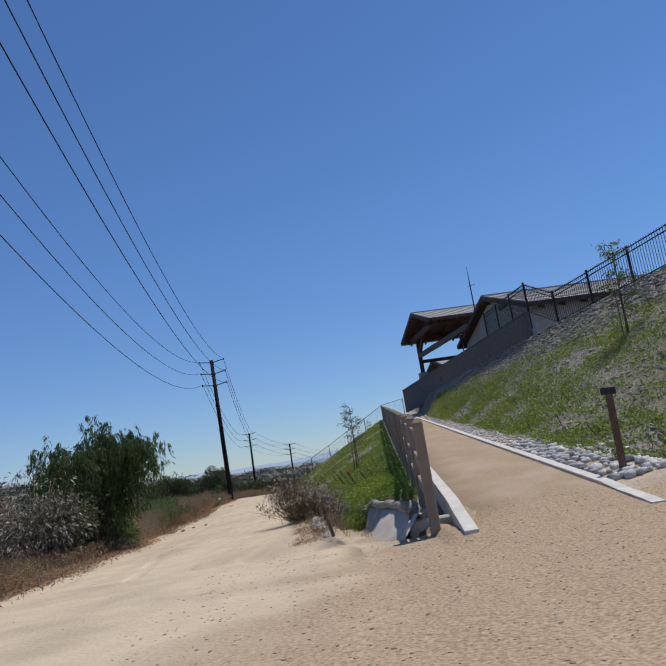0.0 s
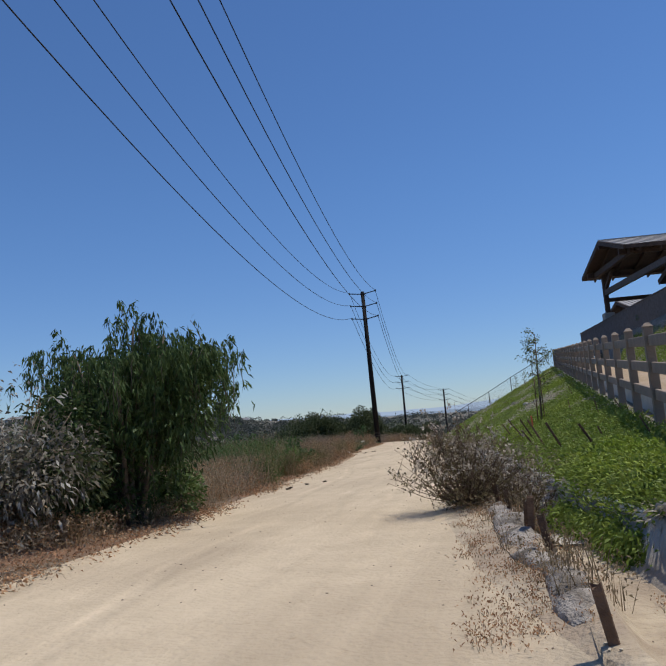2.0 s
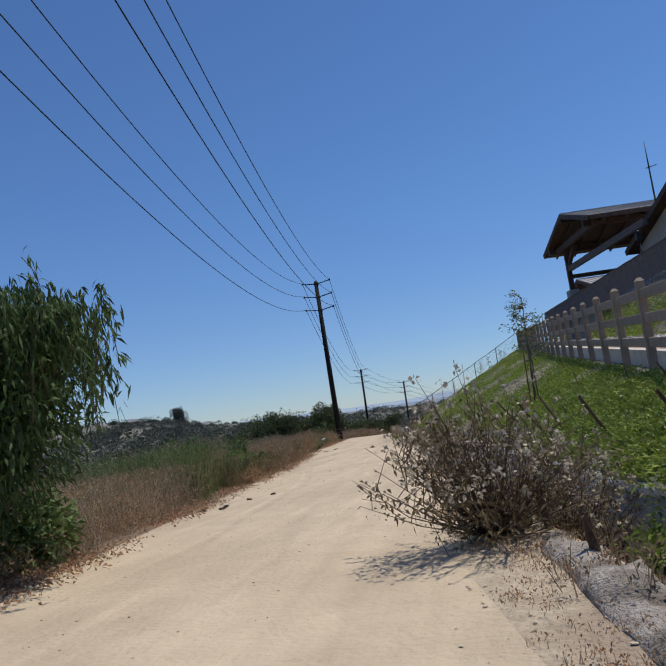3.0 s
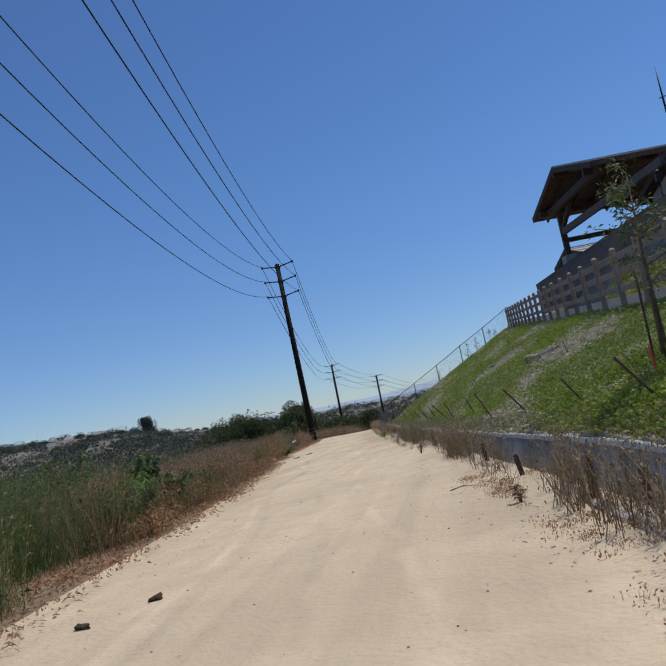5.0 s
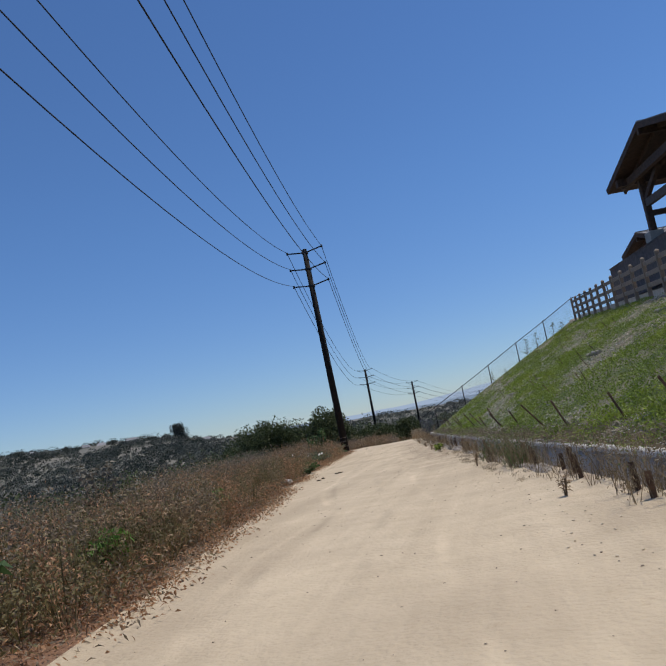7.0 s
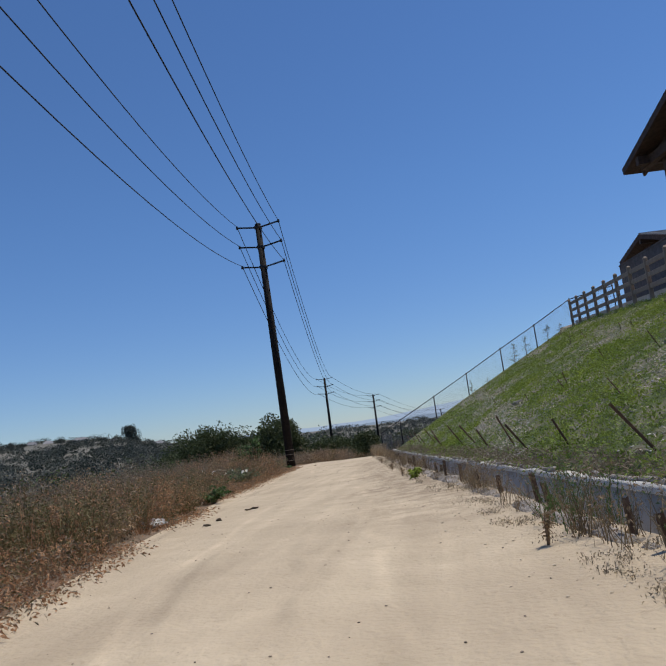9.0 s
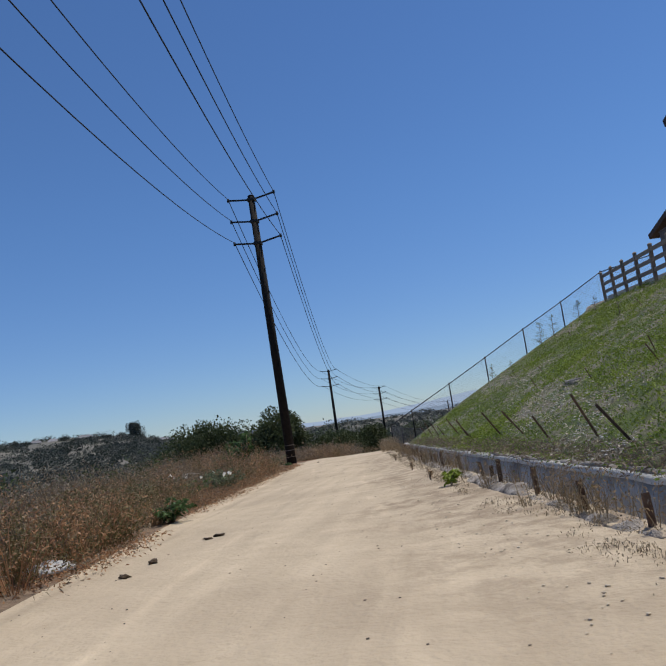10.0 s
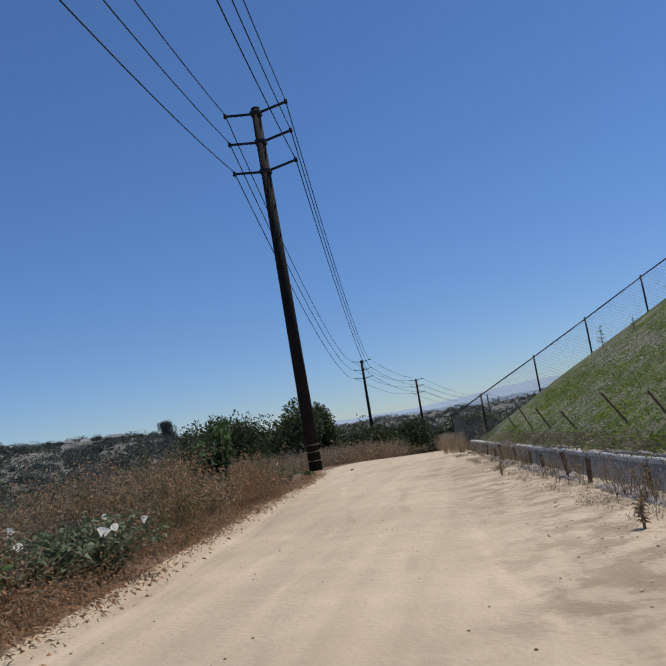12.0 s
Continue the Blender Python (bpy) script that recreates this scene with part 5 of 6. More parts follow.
def clumps(name, y0, y1, d0, d1, n, radius, height, mats, label, seed, leaf=0.03):
    """Rounded dry bushes scattered over the verge."""
    r = np.random.default_rng(seed)
    sets = [[] for _ in mats]
    for k in range(n):
        y = r.uniform(y0, y1)
        x = x_left(y) - r.uniform(d0, d1)
        s = r.uniform(0.55, 1.2)
        if not tall_ok(x + 0.3, y):
            continue
        sets[k % len(mats)].append(bush(r, (x, y, land(x, y) - 0.02), radius * s, height * s, int(560 * s * s) + 120, leaf, leaf * 0.3, 0.0, 0.2))
    return veg(name, [join(*q) for q in sets], mats, label, "dry brush", "stuff")


clumps("brush_clumps", 16.2, 30, 0.2, 1.5, 170, 0.27, 0.46, [RUST, OLIVE, DRY, GREYWEED], "rounded rusty bushes along the verge", 401)
clumps("brush_clumps", 15.5, 30, 1.1, 5.5, 200, 0.42, 0.62, [GREYWEED, DRY, GREYWEED, RUST, DULL, OAK], "rounded grey-brown bushes behind the verge", 402)
clumps("brush_clumps", 30.6, 38, 0.2, 6, 180, 0.44, 0.70, [GREYWEED, DRY, GREYWEED, RUST, DRY], "tall rounded brown bushes by the trail", 403)
clumps("brush_clumps", 27.5, 31, 1.2, 6, 75, 0.42, 0.68, [GREYWEED, GREYWEED, DRY], "tall rounded brown bushes by the trail", 404)
clumps("brush_clumps", 37.5, 52, 0.3, 7, 90, 0.55, 0.62, [DRY, GREYWEED, DULL], "rounded brown bushes around the pole", 405, 0.05)
clumps("brush_clumps", 4, 10, 0.4, 2.4, 26, 0.3, 0.3, [RUST, DRY, GREYWEED], "rounded rusty bushes along the verge", 406)


def stalk_brush(name, y0, y1, d0, d1, n, height, radius, stems, mats, label, seed, leaf=(0.03, 0.010)):
    """Separate clumps of arching dry stalks, each with small leaves and seed heads towards the tips."""
    r = np.random.default_rng(seed)
    out = []
    for mat in mats:
        c = spots_in(r, n // len(mats), lambda r, y: x_left(y) - d0 - (d1 - d0) * r.random(), lambda r: y0 + (y1 - y0) * r.random(), lambda x, y: (0.6 + 1.3 * noise.noise((x * 0.9 + seed, y * 0.6, 1.0))) * tall_ok(x + 0.2, y))
        size = np.repeat(r.uniform(0.55, 1.2, len(c)), stems)[:, None]
        base = np.repeat(c, stems, axis=0)
        k = len(base)
        a, q = r.uniform(0, 2 * np.pi, k), np.sqrt(r.random(k))[:, None]
        way = np.stack([np.cos(a), np.sin(a), np.zeros(k)], 1)
        foot = base + way * q * radius * 0.3 * size
        up = np.array([0, 0, 1.0]) * height * size * (1 - 0.45 * q ** 2) * r.uniform(0.6, 1.1, (k, 1))
        tip = foot + way * q * radius * size + up + r.normal(0, 0.03, (k, 3))
        mid = foot * 0.5 + tip * 0.5 + up * 0.12
        side = np.stack([-np.sin(a), np.cos(a), np.zeros(k)], 1) * 0.0028
        v = np.stack([foot - side, foot + side, mid - side * 0.8, mid + side * 0.8, tip], 1).reshape(-1, 3)
        i = np.arange(k)[:, None] * 5
        stalk = (v, np.concatenate([i + [0, 1, 3], i + [0, 3, 2], i + [2, 3, 4]], 0))
        per = 9
        t = np.sqrt(r.uniform(0.08, 1.0, (k * per, 1)))
        p = np.repeat(foot, per, 0) * (1 - t) ** 2 + 2 * np.repeat(mid, per, 0) * t * (1 - t) + np.repeat(tip, per, 0) * t ** 2
        p = p + r.normal(0, 0.014, p.shape)
        out.append(join(stalk, leaves(p, np.repeat(way, per, 0) * 0.5 + [0, 0, 0.7], leaf[0], leaf[1], r, 0.6)))
    return veg(name, out, mats, label, "dry brush", "stuff")


stalk_brush("stalky_brush", 15.8, 28.9, 0.1, 0.9, 180, 0.40, 0.22, 30, [RUST, OLIVE, DRY, OLIVE], "arching rust and olive weeds at the trail's edge", 411)
stalk_brush("stalky_brush", 15.5, 29.0, 0.8, 4.0, 240, 0.56, 0.30, 30, [OLIVE, GREYWEED, RUST, DRY, GREYWEED], "tall dry stalks behind the verge", 412)
stalk_brush("stalky_brush", 31.2, 38.0, 0.15, 4.5, 220, 0.56, 0.30, 30, [GREYWEED, RUST, OLIVE, DRY], "tall brown stalks near the power pole", 413, (0.036, 0.012))
stalk_brush("stalky_brush", 3.5, 14.0, 0.15, 1.5, 120, 0.20, 0.2, 24, [RUST, DRY, OLIVE], "low rusty stalks under the willow", 414)
stalk_brush("stalky_brush", 38.0, 50.0, 0.3, 6.0, 160, 0.6, 0.4, 26, [DRY, OLIVE, GREYWEED], "brown stalks beyond the power pole", 415, (0.06, 0.022))


def leaf_plant(at, height, radius, mat, label, count, ln, wd, seed, flowers=0):
    r = np.random.default_rng(seed)
    ob = thing("leafy_plant", at, label, "plant", "roadside plants")
    bm = bmesh.new()
    pts, dr = [], []
    for k in range(max(3, count // 40)):
        a = r.uniform(0, 6.28)
        e = Vector((math.cos(a) * radius * r.uniform(0.1, 0.9), math.sin(a) * radius * r.uniform(0.1, 0.9), height * r.uniform(0.55, 1.0)))
        tube(bm, [(0, 0, -0.02), tuple(e * 0.5 + Vector((0, 0, 0.04))), tuple(e)], [0.006, 0.004, 0.002], 4)
        for j in range(40):
            t = r.uniform(0.15, 1.05)
            p = e * t + Vector((0, 0, 0.12 * height * math.sin(t * 3.1)))
            d = Vector(r.normal(0, 1, 3))
            d.z = abs(d.z) * 0.3
            pts.append((p + d * 0.2 * wd)[:])
            dr.append(d.normalized()[:])
    part("stem", bm, TWIG, ob)
    v, f = leaves(np.array(pts), np.array(dr), ln, wd, r, 0.2, 0.35)
    part("foliage", mesh_of("foliage", v, f, mat), None, ob)
    for k in range(flowers):
        bm = bmesh.new()
        c = Vector((r.uniform(-1, 1) * radius * 0.8, r.uniform(-1, 1) * radius * 0.8, height * r.uniform(0.92, 1.12)))
        bmesh.ops.create_cone(bm, cap_ends=False, segments=10, radius1=0.003, radius2=0.019, depth=0.036)
        bmesh.ops.transform(bm, matrix=Matrix.Translation(c) @ Euler((r.uniform(-0.9, 0.9), r.uniform(-0.9, 0.9), 0)).to_matrix().to_4x4(), verts=bm.verts)
        part("flower", bm, WHITE, ob, "white trumpet flower")
    return ob


def by_verge(y, d):
    x = x_left(y) - d
    return (x, y, land(x, y))


FRESH = leafy("fresh_leaf", (0.09, 0.20, 0.035), (0.17, 0.29, 0.06))
BROAD = leafy("broad_leaf", (0.05, 0.10, 0.03), (0.095, 0.15, 0.055))
SAGE = leafy("grey_green_leaf", (0.12, 0.155, 0.08), (0.19, 0.215, 0.13))
leaf_plant((-3.70, 17.0, land(-3.70, 17.0)), 0.56, 0.15, BROAD, "upright dark broad-leaved weed in the verge", 560, 0.07, 0.04, 61)
leaf_plant(by_verge(16.45, 0.42), 0.36, 0.26, BROAD, "broad-leaved green weed in the verge", 900, 0.06, 0.032, 62)
leaf_plant(by_verge(15.95, 0.35), 0.34, 0.24, GREEN, "bushy fine-leaved green weed in the verge", 1500, 0.035, 0.01, 620)
leaf_plant(by_verge(16.25, 0.24), 0.36, 0.2, GREEN, "bushy fine-leaved green weed in the verge", 1500, 0.04, 0.012, 621)
leaf_plant(by_verge(16.6, 0.4), 0.42, 0.22, FRESH, "bushy bright green weed in the verge", 900, 0.05, 0.018, 622)
leaf_plant(by_verge(17.25, 0.3), 0.34, 0.2, BROAD, "broad-leaved green weed in the verge", 700, 0.06, 0.034, 623)
leaf_plant(by_verge(17.0, 0.45), 0.26, 0.1, GREEN, "small upright green weed in dry brush", 120, 0.05, 0.022, 63)
leaf_plant(by_verge(18.72, 0.36), 0.27, 0.14, FRESH, "bright green leafy plant in rusty brush", 420, 0.06, 0.024, 64)
leaf_plant(by_verge(21.6, 0.45), 0.26, 0.17, FRESH, "bright green leafy plant in rusty brush", 360, 0.06, 0.024, 65)
leaf_plant(by_verge(27.3, 0.02), 0.18, 0.25, BROAD, "low grey-green plant sprawling at the trail's edge", 420, 0.055, 0.026, 66)
for k, (y, d, n) in enumerate(((29.9, 0.30, 1), (30.1, 0.75, 1), (29.5, 0.6, 1), (30.5, 0.35, 1), (30.5, 0.9, 1), (29.7, 1.15, 0), (30.1, 1.5, 0), (30.9, 0.6, 0), (29.3, 0.95, 0), (29.3, 0.45, 0), (29.2, 1.5, 0), (30.3, 0.15, 0))):
    leaf_plant(by_verge(y, d), 0.25 + 0.03 * (k % 3), 0.42, (SAGE, GREEN, SAGE, SAGE)[k % 4], "sprawling green plant with white trumpet flowers" if n else "sprawling grey-green leafy plant", 1150, 0.042, 0.019, 700 + k, 3 * n)
leaf_plant((-6.17, 33.5, land(-6.17, 33.5)), 0.82, 0.2, BROAD, "tall broad-leaved green shrub at the trail's edge", 700, 0.08, 0.042, 80)
leaf_plant(by_verge(34.4, 0.7), 0.7, 0.35, BROAD, "broad-leaved green shrub in brown brush", 800, 0.08, 0.042, 81)
leaf_plant(by_verge(36.5, 0.25), 0.3, 0.3, SAGE, "low grey-green plant near the power pole", 500, 0.06, 0.03, 82, 1)
leaf_plant(by_verge(38.4, 0.1), 0.10, 0.2, BROAD, "tiny green weed on the trail's edge", 160, 0.05, 0.02, 83)
leaf_plant(by_verge(18.0, 1.6), 0.75, 0.4, BROAD, "tall leggy green weed behind the brush", 500, 0.07, 0.035, 84)
leaf_plant(by_verge(22.5, 2.0), 0.8, 0.5, DULL, "leggy half-dry weed behind the brush", 500, 0.07, 0.035, 85)
leaf_plant((-2.74, 27.3, land(-2.74, 27.3)), 0.13, 0.07, LIME, "bright green leafy weed by the ditch stakes", 180, 0.055, 0.020, 86)
bm = tube(bmesh.new(), [(0, 0, -0.03), (0.02, 0.02, 0.16), (0.09, 0.06, 0.29), (0.2, 0.1, 0.34), (0.31, 0.12, 0.32)], [0.010, 0.009, 0.008, 0.006, 0.003], 6)
ob = part("dead_cane", bm, STRAW)
ob.matrix_basis = pose(*by_verge(29.0, 0.45))
tagged(ob, "bleached arching dead cane in the brown brush", "dead cane")

# ---- buckwheat bush and dry weeds on the ditch side


BUCK = leafy("buckwheat_leaf", (0.125, 0.10, 0.048), (0.22, 0.175, 0.095))
BUCKSTEM = material("buckwheat_stem", (0.085, 0.055, 0.035), (0.15, 0.10, 0.065), 0.9, 12.0)


def buckwheat(at, radius, height, seed):
    r = np.random.default_rng(seed)
    ob = thing("buckwheat_bush", at, "dry brown buckwheat bush with pale flower heads at the ditch edge", "bush")
    bm = bmesh.new()
    pts, dr, heads = [], [], []
    for k in range(130):
        a = r.uniform(0, 6.28)
        rr = radius * r.uniform(0.2, 1.0)
        hh = height * math.sqrt(max(0.05, 1 - (rr / radius) ** 2 * 0.9)) * r.uniform(0.5, 1.05)
        e = Vector((math.cos(a) * rr, math.sin(a) * rr, hh))
        m = e * 0.5 + Vector((r.normal(0, 0.03), r.normal(0, 0.03), -0.02))
        tube(bm, [(0, 0, 0), tuple(m), tuple(e)], [0.0035, 0.0025, 0.001], 4)
        for j in range(3):
            s = m.lerp(e, r.uniform(0, 0.8))
            q = s + Vector(r.normal(0, 0.07, 3)) + Vector((0, 0, 0.08))
            tube(bm, [tuple(s), tuple(q)], [0.002, 0.001], 3)
            heads.append(q)
        for j in range(26):
            p = m.lerp(e, r.uniform(-0.7, 1.0))
            pts.append((p + Vector(r.normal(0, 0.012, 3)))[:])
            dr.append(r.normal(0, 1, 3))
        heads.append(e)
    part("stem", bm, BUCKSTEM, ob)
    v, f = leaves(np.array(pts), np.array(dr), 0.027, 0.010, r, 0.3)
    part("foliage", mesh_of("foliage", v, f, BUCK), None, ob)
    hp = np.repeat(np.array([h[:] for h in heads[::2] if h.z > height * 0.35]), 7, axis=0)
    hp = hp + r.normal(0, 0.009, hp.shape)
    v, f = leaves(hp, r.normal(0, 1, hp.shape), 0.019, 0.015, r, 0.3)
    part("flower_head", mesh_of("flower_heads", v, f, STRAW), None, ob, "pale dried flower heads")


buckwheat((-0.40, 10.55, land(-0.40, 10.55)), 0.56, 0.58, 90)
buckwheat((-0.10, 10.9, land(-0.10, 10.9)), 0.45, 0.55, 91)


WEED = leafy("brown_weed", (0.17, 0.125, 0.07), (0.30, 0.23, 0.14))


def ditch_weeds(name, y0, y1, n, h, mats, label, seed, per=7, dx=(-0.14, 0.12), leaf=(0.022, 0.0065)):
    r = np.random.default_rng(seed)
    sp = spots_in(r, n, lambda r, y: x_stake(y) + r.uniform(*dx), lambda r: y0 + (y1 - y0) * r.random(), lambda x, y: 0.45 + 1.3 * noise.noise((y * 1.6, seed + x * 3, 0)))
    b = np.repeat(sp, per, axis=0) + r.normal(0, 0.018, (len(sp) * per, 3)) * [1, 1, 0]
    s1 = blades(b, h, leaf[1] * 0.62, r, 0.32)
    pick = b[r.random(len(b)) < 0.8]
    pts = np.repeat(pick, 7, axis=0)
    pts = pts + np.stack([r.normal(0, 0.028, len(pts)), r.normal(0, 0.028, len(pts)), r.uniform(0.05, 0.95, len(pts)) * h], 1)
    s2 = leaves(pts, np.tile([0, 0, 1.0], (len(pts), 1)), *leaf, r, 0.5)
    return veg(name, [s1, s2], mats, label, "dry weeds", "stuff")


ditch_weeds("dry_weeds", 12.6, 22.5, 230, 0.27, [WEED, WEED], "upright dry weeds along the ditch edge", 92)
ditch_weeds("dry_weeds", 22, 41.5, 220, 0.19, [WEED, DRY], "sparse dry weeds along the ditch edge", 93)
ditch_weeds("dry_weeds", 7.3, 12.5, 55, 0.14, [WEED, WEED], "thin dry weeds on the ditch bank", 94, 5)
ditch_weeds("green_rushes", 20.6, 23.2, 40, 0.24, [GREEN, GREEN], "green stalks among dry weeds by the ditch", 95, 6)
ditch_weeds("straw_litter", 7.6, 16, 300, 0.022, [PALEDRY, RUST], "rusty straw litter on the ditch bank", 96, 6, (-0.28, 0.1), (0.013, 0.0042))
ditch_weeds("straw_litter", 7.6, 12, 110, 0.025, [PALEDRY, RUST], "grey and rusty litter on the ditch bank", 98, 6, (-0.30, 0.3), (0.013, 0.0042))
ditch_weeds("straw_litter", 20, 38, 420, 0.025, [GREYWEED, PALEDRY], "grey straw litter along the ditch stakes", 99, 5, (-0.28, 0.1), (0.014, 0.0045))
ditch_weeds("bend_weeds", 39, 46, 260, 0.34, [DRY, PALEDRY], "dry weeds by the gate at the bend", 97, 7, (-0.3, 0.5))
for k, (y, d, h) in enumerate(((22.4, -0.26, 0.14), (19.2, -0.24, 0.12), (33.3, -0.3, 0.12), (30.0, -0.30, 0.10), (28.2, -0.3, 0.12), (14.7, -0.22, 0.08))):
    x = x_stake(y) + d
    leaf_plant((x, y, land(x, y)), h, 0.05, DRY, "small dried weed standing on the trail's edge", 60, 0.03, 0.006, 100 + k)

# ---- sticks on the trail
for k, (x, y, ln, a) in enumerate(((-1.24, 15.58, 0.18, 15), (-1.5, 22.3, 0.18, 60), (-2.9, 28.3, 0.12, 5))):
    bm = tube(bmesh.new(), [(0, 0, 0.006), (ln * 0.4, 0.02, 0.014), (ln, -0.01, 0.006)], [0.004, 0.003, 0.001], 5)
    tube(bm, [(ln * 0.4, 0.02, 0.014), (ln * 0.7, 0.07, 0.012)], [0.004, 0.001], 4)
    ob = part("stick", bm, TWIG)
    ob.matrix_basis = pose(x, y, land(x, y), 0, 0, a)
    tagged(ob, "dry forked stick lying on the sandy trail", "stick", "fallen sticks")

# ---------------------------------------------------------------- distance


def oak(at, radius, height, seed, mat=OAK, label="dark evergreen oak in the dry scrub beyond the trail", n=8500, leaf=0.15):
    r = np.random.default_rng(seed)
    ob = thing("oak_tree", at, label, "tree", "distant trees")
    bm = tube(bmesh.new(), [(0, 0, -0.3), (0.05, 0, height * 0.3), (0.1, 0.05, height * 0.6)], [0.09 * radius, 0.07 * radius, 0.03 * radius], 7)
    for k in range(6):
        a = k * 1.05 + r.uniform(-0.3, 0.3)
        tube(bm, [(0.05, 0, height * 0.28), (math.cos(a) * radius * 0.35, math.sin(a) * radius * 0.35, height * 0.5), (math.cos(a) * radius * 0.6, math.sin(a) * radius * 0.6, height * 0.66)], [0.05 * radius, 0.03 * radius, 0.012 * radius], 5)
    part("trunk", bm, BARK, ob)
    v, f = join(bush(r, (0, 0, height * 0.05), radius, height * 0.95, n, leaf, leaf * 0.6, 0.1, 0.45), bush(r, (0, 0, height * 0.12), radius * 0.9, height * 0.9, n // 2, leaf, leaf * 0.6, 0.1, 0.3))
    part("crown", mesh_of("crown", v, f, mat), None, ob)


GREYOAK = leafy("grey_green_crown", (0.075, 0.09, 0.05), (0.12, 0.135, 0.08))
for k, (x, y, w, top) in enumerate(((-15.4, 58, 1.3, 1.05), (-14.3, 57, 1.4, 1.0), (-13.0, 60, 1.0, 0.55), (-11.9, 57, 1.3, 0.9), (-11.1, 59, 0.9, 0.6), (-17.2, 60, 1.6, 0.3), (-19, 61, 1.4, 0.1), (-8.9, 64, 1.1, -0.45), (-8.2, 66, 1.0, -0.6), (-9.6, 63, 0.9, -0.7))):
    z = land(x, y)
    oak((x, y, z), w * 1.15, max(1.6, (top - z) * 1.04 + 0.1), 200 + k)
for k, (x, y, w, top) in enumerate(((-8.4, 78, 1.6, -0.6), (-5.5, 84, 1.8, -0.7), (-3.0, 88, 2.0, -0.6), (-0.5, 90, 2.0, -0.8), (-6.5, 72, 1.3, -1.4), (-4.5, 70, 1.2, -1.5), (-12.0, 90, 2.2, -0.2), (-15, 92, 2.4, 0.0), (-19, 95, 2.6, 0.3), (-24, 92, 2.6, 0.6), (-28, 88, 2.5, 0.8), (-22, 76, 1.8, 0.3), (-26, 74, 2.0, 0.2), (2.5, 95, 2.4, -0.6), (6, 100, 2.6, -0.4))):
    z = land(x, y)
    oak((x, y, z), w, max(2.0, top - z), 230 + k, GREYOAK, "grey-green tree in the wooded valley", 1500, 0.34)


def far_woods(name, mats, n, rad, az0, az1, size, label, seed, gaps=0.55):
    """Crowns of a far wooded slope: clumps of leaves that sit on the hillside."""
    r = np.random.default_rng(seed)
    out = []
    for mat in mats:
        pts, sc = [], []
        while len(pts) < n:
            az = r.uniform(az0, az1)
            d = rad[0] + (rad[1] - rad[0]) * r.random() ** 0.8
            if gaps + 1.6 * noise.noise((az * 0.3, d * 0.04, seed)) < r.random():
                continue
            k = size * r.uniform(0.35, 1.0) ** 1.5
            a = radians(az)
            pts.append((-3 + d * math.sin(a), 25 + d * math.cos(a), hill_z(az, d) + 0.35 * k))
            sc.append(k)
        p = np.repeat(np.array(pts), 70, axis=0)
        d = r.normal(0, 1, p.shape)
        d /= np.linalg.norm(d, axis=1)[:, None]
        k = np.repeat(np.array(sc), 70)[:, None]
        p = p + d * k * [1.25, 1.25, 0.7] * r.uniform(0.6, 1.05, (len(p), 1))
        out.append(leaves(p, d, size * 0.24, size * 0.2, r, 0.5))
    return veg(name, out, mats, label, "woods", "stuff")


hill_el = line((-75, 1.7), (-50, 2.3), (-40, 2.35), (-37, 2.25), (-34, 2.05), (-31, 2.08), (-27, 1.82), (-25, 1.48), (-23, 1.0), (-22, 0.82), (-20, 0.6), (-16, 0.35), (-8, 0.15), (0, 0.05), (8, 0.35), (14, 0.7), (30, 0.8))


def hill_z(az, d):
    """Height of the far hillside by bearing and distance."""
    t = min(1, (d - 110) / 190)
    z = 300 * math.tan(radians(hill_el(az))) * (t ** 0.8) - (1 - t ** 0.8) * 16 + 1.6 * noise.noise((az * 0.2, d * 0.02, 0)) * (1 if t < 0.95 else 0.2)
    return z - max(0, d - 300) * 0.04 - 0.6


def far_hill():
    """The slope across the valley, with its crest at the given elevation seen from the trail."""
    v, f = [], []
    azs = [-80 + 1.5 * k for k in range(78)]
    ds = [110, 130, 150, 175, 200, 230, 260, 300, 360, 450]
    for az in azs:
        a = radians(az)
        for d in ds:
            v.append((-3 + d * math.sin(a), 25 + d * math.cos(a), hill_z(az, d)))
    n = len(ds)
    for i in range(len(azs) - 1):
        for j in range(n - 1):
            f.append((i * n + j, i * n + j + 1, (i + 1) * n + j + 1, (i + 1) * n + j))
    m = material("far_hillside", (0.10, 0.10, 0.085), (0.18, 0.165, 0.135), 0.95, 0.06, 8, stain=(0.155, 0.145, 0.115), stain_scale=0.045)
    tagged(new("hillside", mesh_of("hillside", v, f, m, None, True)), "scrubby hillside across the valley", "hill", kind="structure")


far_hill()
# The hazy crowns carry distance haze as a greyed, paler leaf colour.
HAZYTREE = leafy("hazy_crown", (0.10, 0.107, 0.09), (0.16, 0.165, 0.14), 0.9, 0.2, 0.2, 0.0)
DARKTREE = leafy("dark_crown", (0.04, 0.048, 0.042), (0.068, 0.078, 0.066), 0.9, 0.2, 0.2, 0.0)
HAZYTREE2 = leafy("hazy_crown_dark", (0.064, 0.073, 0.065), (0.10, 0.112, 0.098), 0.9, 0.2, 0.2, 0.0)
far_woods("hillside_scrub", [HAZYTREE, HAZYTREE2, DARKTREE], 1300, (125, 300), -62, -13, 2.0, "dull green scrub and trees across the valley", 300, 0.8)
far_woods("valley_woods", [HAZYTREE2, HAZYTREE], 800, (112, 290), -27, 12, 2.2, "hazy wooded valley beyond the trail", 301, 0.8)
PLASTER = material("house_wall", (0.50, 0.47, 0.42), (0.58, 0.55, 0.50), 0.9, 1.0, vary=0.15)
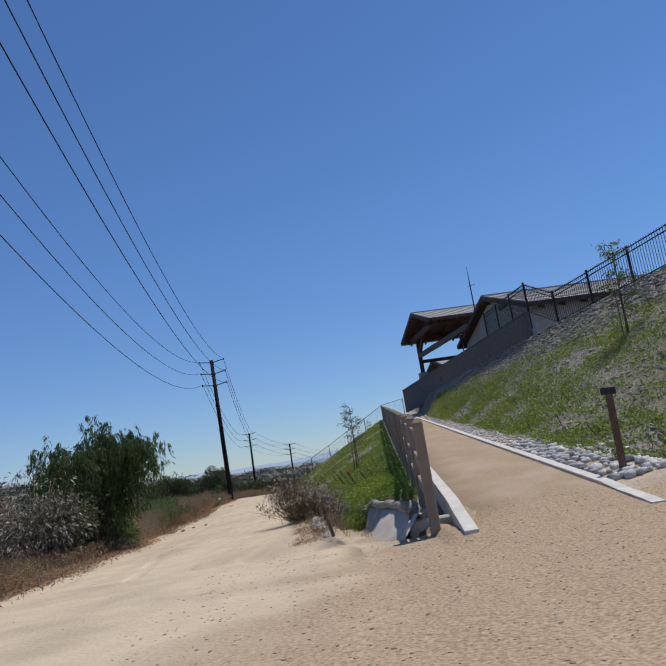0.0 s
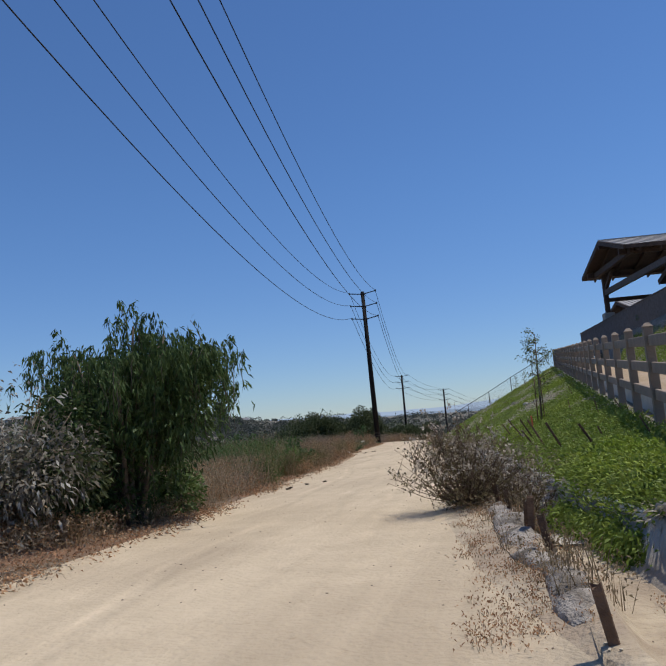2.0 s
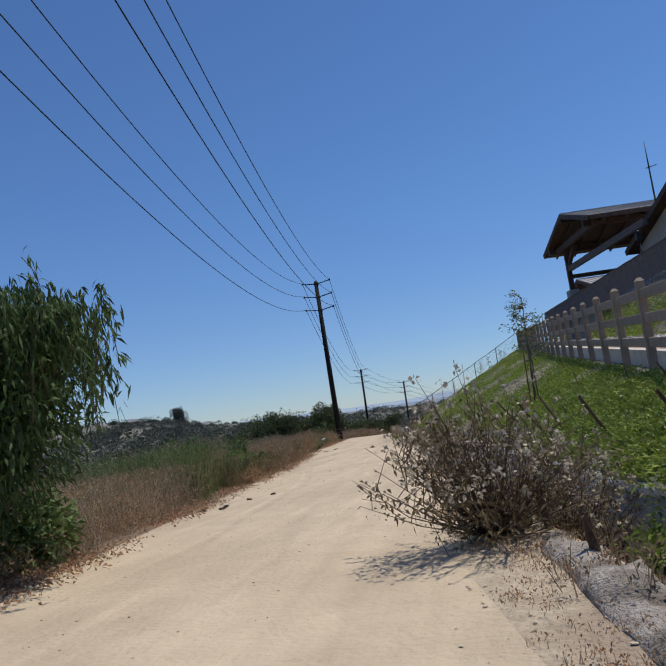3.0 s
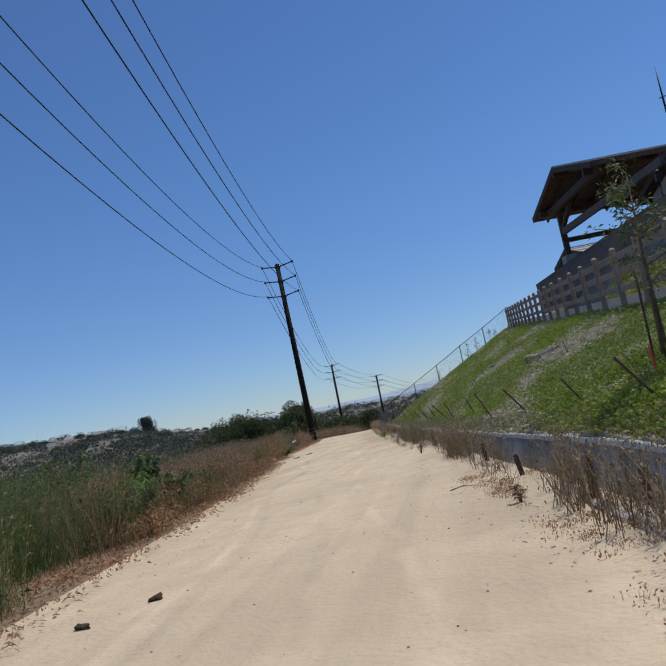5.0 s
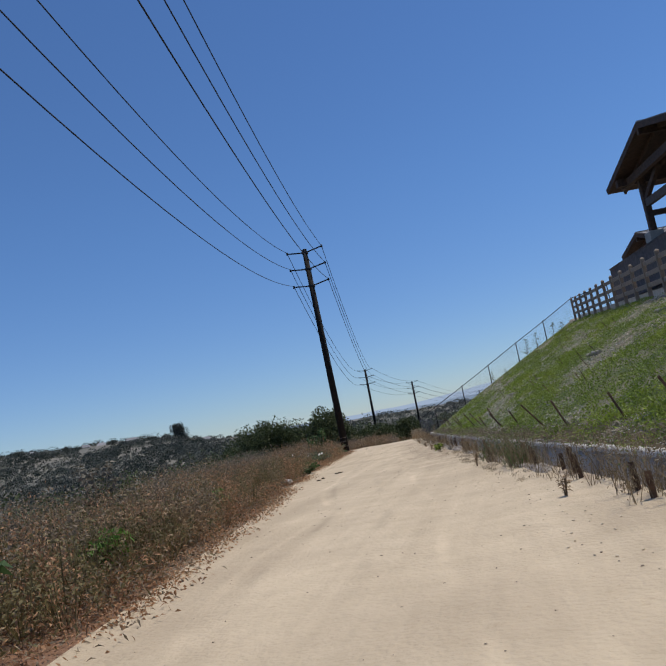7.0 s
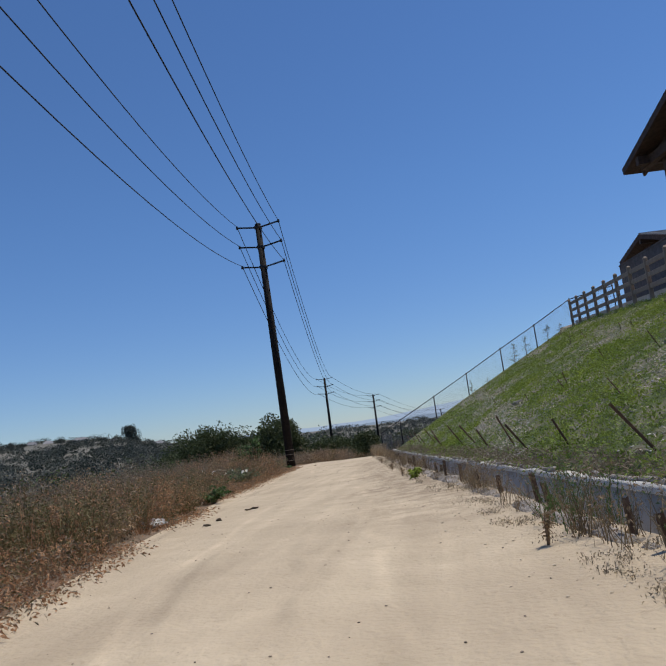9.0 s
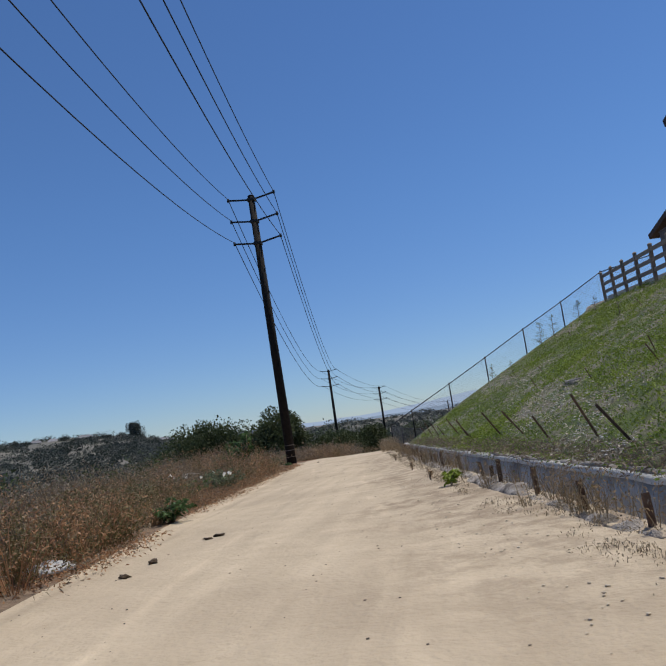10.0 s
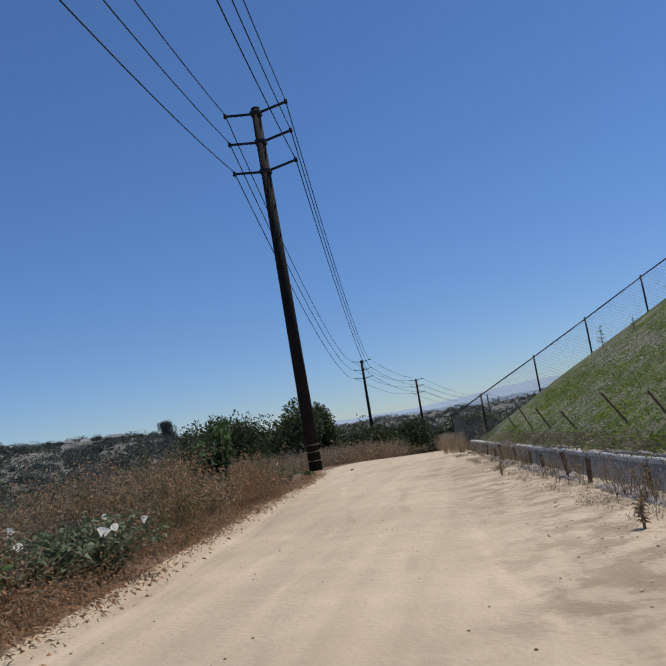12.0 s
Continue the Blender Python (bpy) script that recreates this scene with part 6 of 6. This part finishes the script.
TILE = material("house_roof", (0.17, 0.17, 0.18), (0.26, 0.25, 0.25), 0.9, 1.0, vary=0.2)


def far_house(az, w, d, h, k):
    a, dist = radians(az), 292
    x, y = -3 + dist * math.sin(a), 25 + dist * math.cos(a)
    z = hill_z(az, dist) - 0.7 - 0.5 * (k % 2)
    ob = thing("far_house", (x, y, z), "pale low house on the far ridge", "house", "ridge houses", turn=-az + (k % 3 - 1) * 12)
    wall = part("wall", box(bmesh.new(), (-w, -d, -1), (w, d, h)), PLASTER, ob)
    bm = bmesh.new()
    vs = [bm.verts.new(p) for p in ((-w * 1.1, -d * 1.15, h), (w * 1.1, -d * 1.15, h), (w * 1.1, d * 1.15, h), (-w * 1.1, d * 1.15, h), (-w * 0.6, 0, h + 1.1), (w * 0.6, 0, h + 1.1))]
    for f in ((0, 1, 5, 4), (2, 3, 4, 5), (1, 2, 5), (3, 0, 4), (3, 2, 1, 0)):
        bm.faces.new([vs[i] for i in f])
    part("roof", bm, TILE, ob)
    for j in range(3):
        xx = -w * 0.65 + j * w * 0.6
        part("window", box(bmesh.new(), (xx, -d - 0.05, h * 0.35), (xx + w * 0.25, -d + 0.02, h * 0.75)), DARKMETAL, ob)


for k, (az, w) in enumerate(((-46, 4), (-43.5, 3.5), (-41, 4.5), (-37.8, 3.4), (-36.1, 3.6), (-35.3, 2.6), (-32.2, 3.8), (-31.0, 3.0), (-28.7, 3.4), (-26.2, 4.4), (-22.9, 3.6))):
    far_house(az, w * (0.5 + 0.16 * (k % 3)), 2.0, 0.75 + 0.2 * (k % 3), k)
a = radians(-24.9)
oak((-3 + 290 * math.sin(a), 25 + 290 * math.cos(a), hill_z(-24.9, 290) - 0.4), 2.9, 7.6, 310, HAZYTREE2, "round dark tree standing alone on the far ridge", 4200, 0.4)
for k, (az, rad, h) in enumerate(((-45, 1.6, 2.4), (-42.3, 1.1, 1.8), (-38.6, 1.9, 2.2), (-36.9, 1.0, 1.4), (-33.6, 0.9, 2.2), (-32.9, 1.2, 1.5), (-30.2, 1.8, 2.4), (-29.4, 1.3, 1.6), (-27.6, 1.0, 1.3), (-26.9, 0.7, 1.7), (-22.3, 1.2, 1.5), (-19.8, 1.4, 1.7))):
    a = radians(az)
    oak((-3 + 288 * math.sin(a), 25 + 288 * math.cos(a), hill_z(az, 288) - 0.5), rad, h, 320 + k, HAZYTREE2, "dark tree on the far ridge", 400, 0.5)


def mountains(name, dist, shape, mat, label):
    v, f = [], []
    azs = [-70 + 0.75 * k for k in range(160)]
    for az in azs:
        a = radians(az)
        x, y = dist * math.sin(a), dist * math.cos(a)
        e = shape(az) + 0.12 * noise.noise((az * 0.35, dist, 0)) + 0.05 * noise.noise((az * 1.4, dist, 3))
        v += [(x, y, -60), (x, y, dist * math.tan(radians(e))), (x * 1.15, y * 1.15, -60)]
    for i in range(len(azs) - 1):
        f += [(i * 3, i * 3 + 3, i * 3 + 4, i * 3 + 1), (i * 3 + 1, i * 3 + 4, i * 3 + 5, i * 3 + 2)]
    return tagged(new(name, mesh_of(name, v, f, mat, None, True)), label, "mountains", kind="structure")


# Self-lit backdrop surface: the haze of distance is put into its emission colour.
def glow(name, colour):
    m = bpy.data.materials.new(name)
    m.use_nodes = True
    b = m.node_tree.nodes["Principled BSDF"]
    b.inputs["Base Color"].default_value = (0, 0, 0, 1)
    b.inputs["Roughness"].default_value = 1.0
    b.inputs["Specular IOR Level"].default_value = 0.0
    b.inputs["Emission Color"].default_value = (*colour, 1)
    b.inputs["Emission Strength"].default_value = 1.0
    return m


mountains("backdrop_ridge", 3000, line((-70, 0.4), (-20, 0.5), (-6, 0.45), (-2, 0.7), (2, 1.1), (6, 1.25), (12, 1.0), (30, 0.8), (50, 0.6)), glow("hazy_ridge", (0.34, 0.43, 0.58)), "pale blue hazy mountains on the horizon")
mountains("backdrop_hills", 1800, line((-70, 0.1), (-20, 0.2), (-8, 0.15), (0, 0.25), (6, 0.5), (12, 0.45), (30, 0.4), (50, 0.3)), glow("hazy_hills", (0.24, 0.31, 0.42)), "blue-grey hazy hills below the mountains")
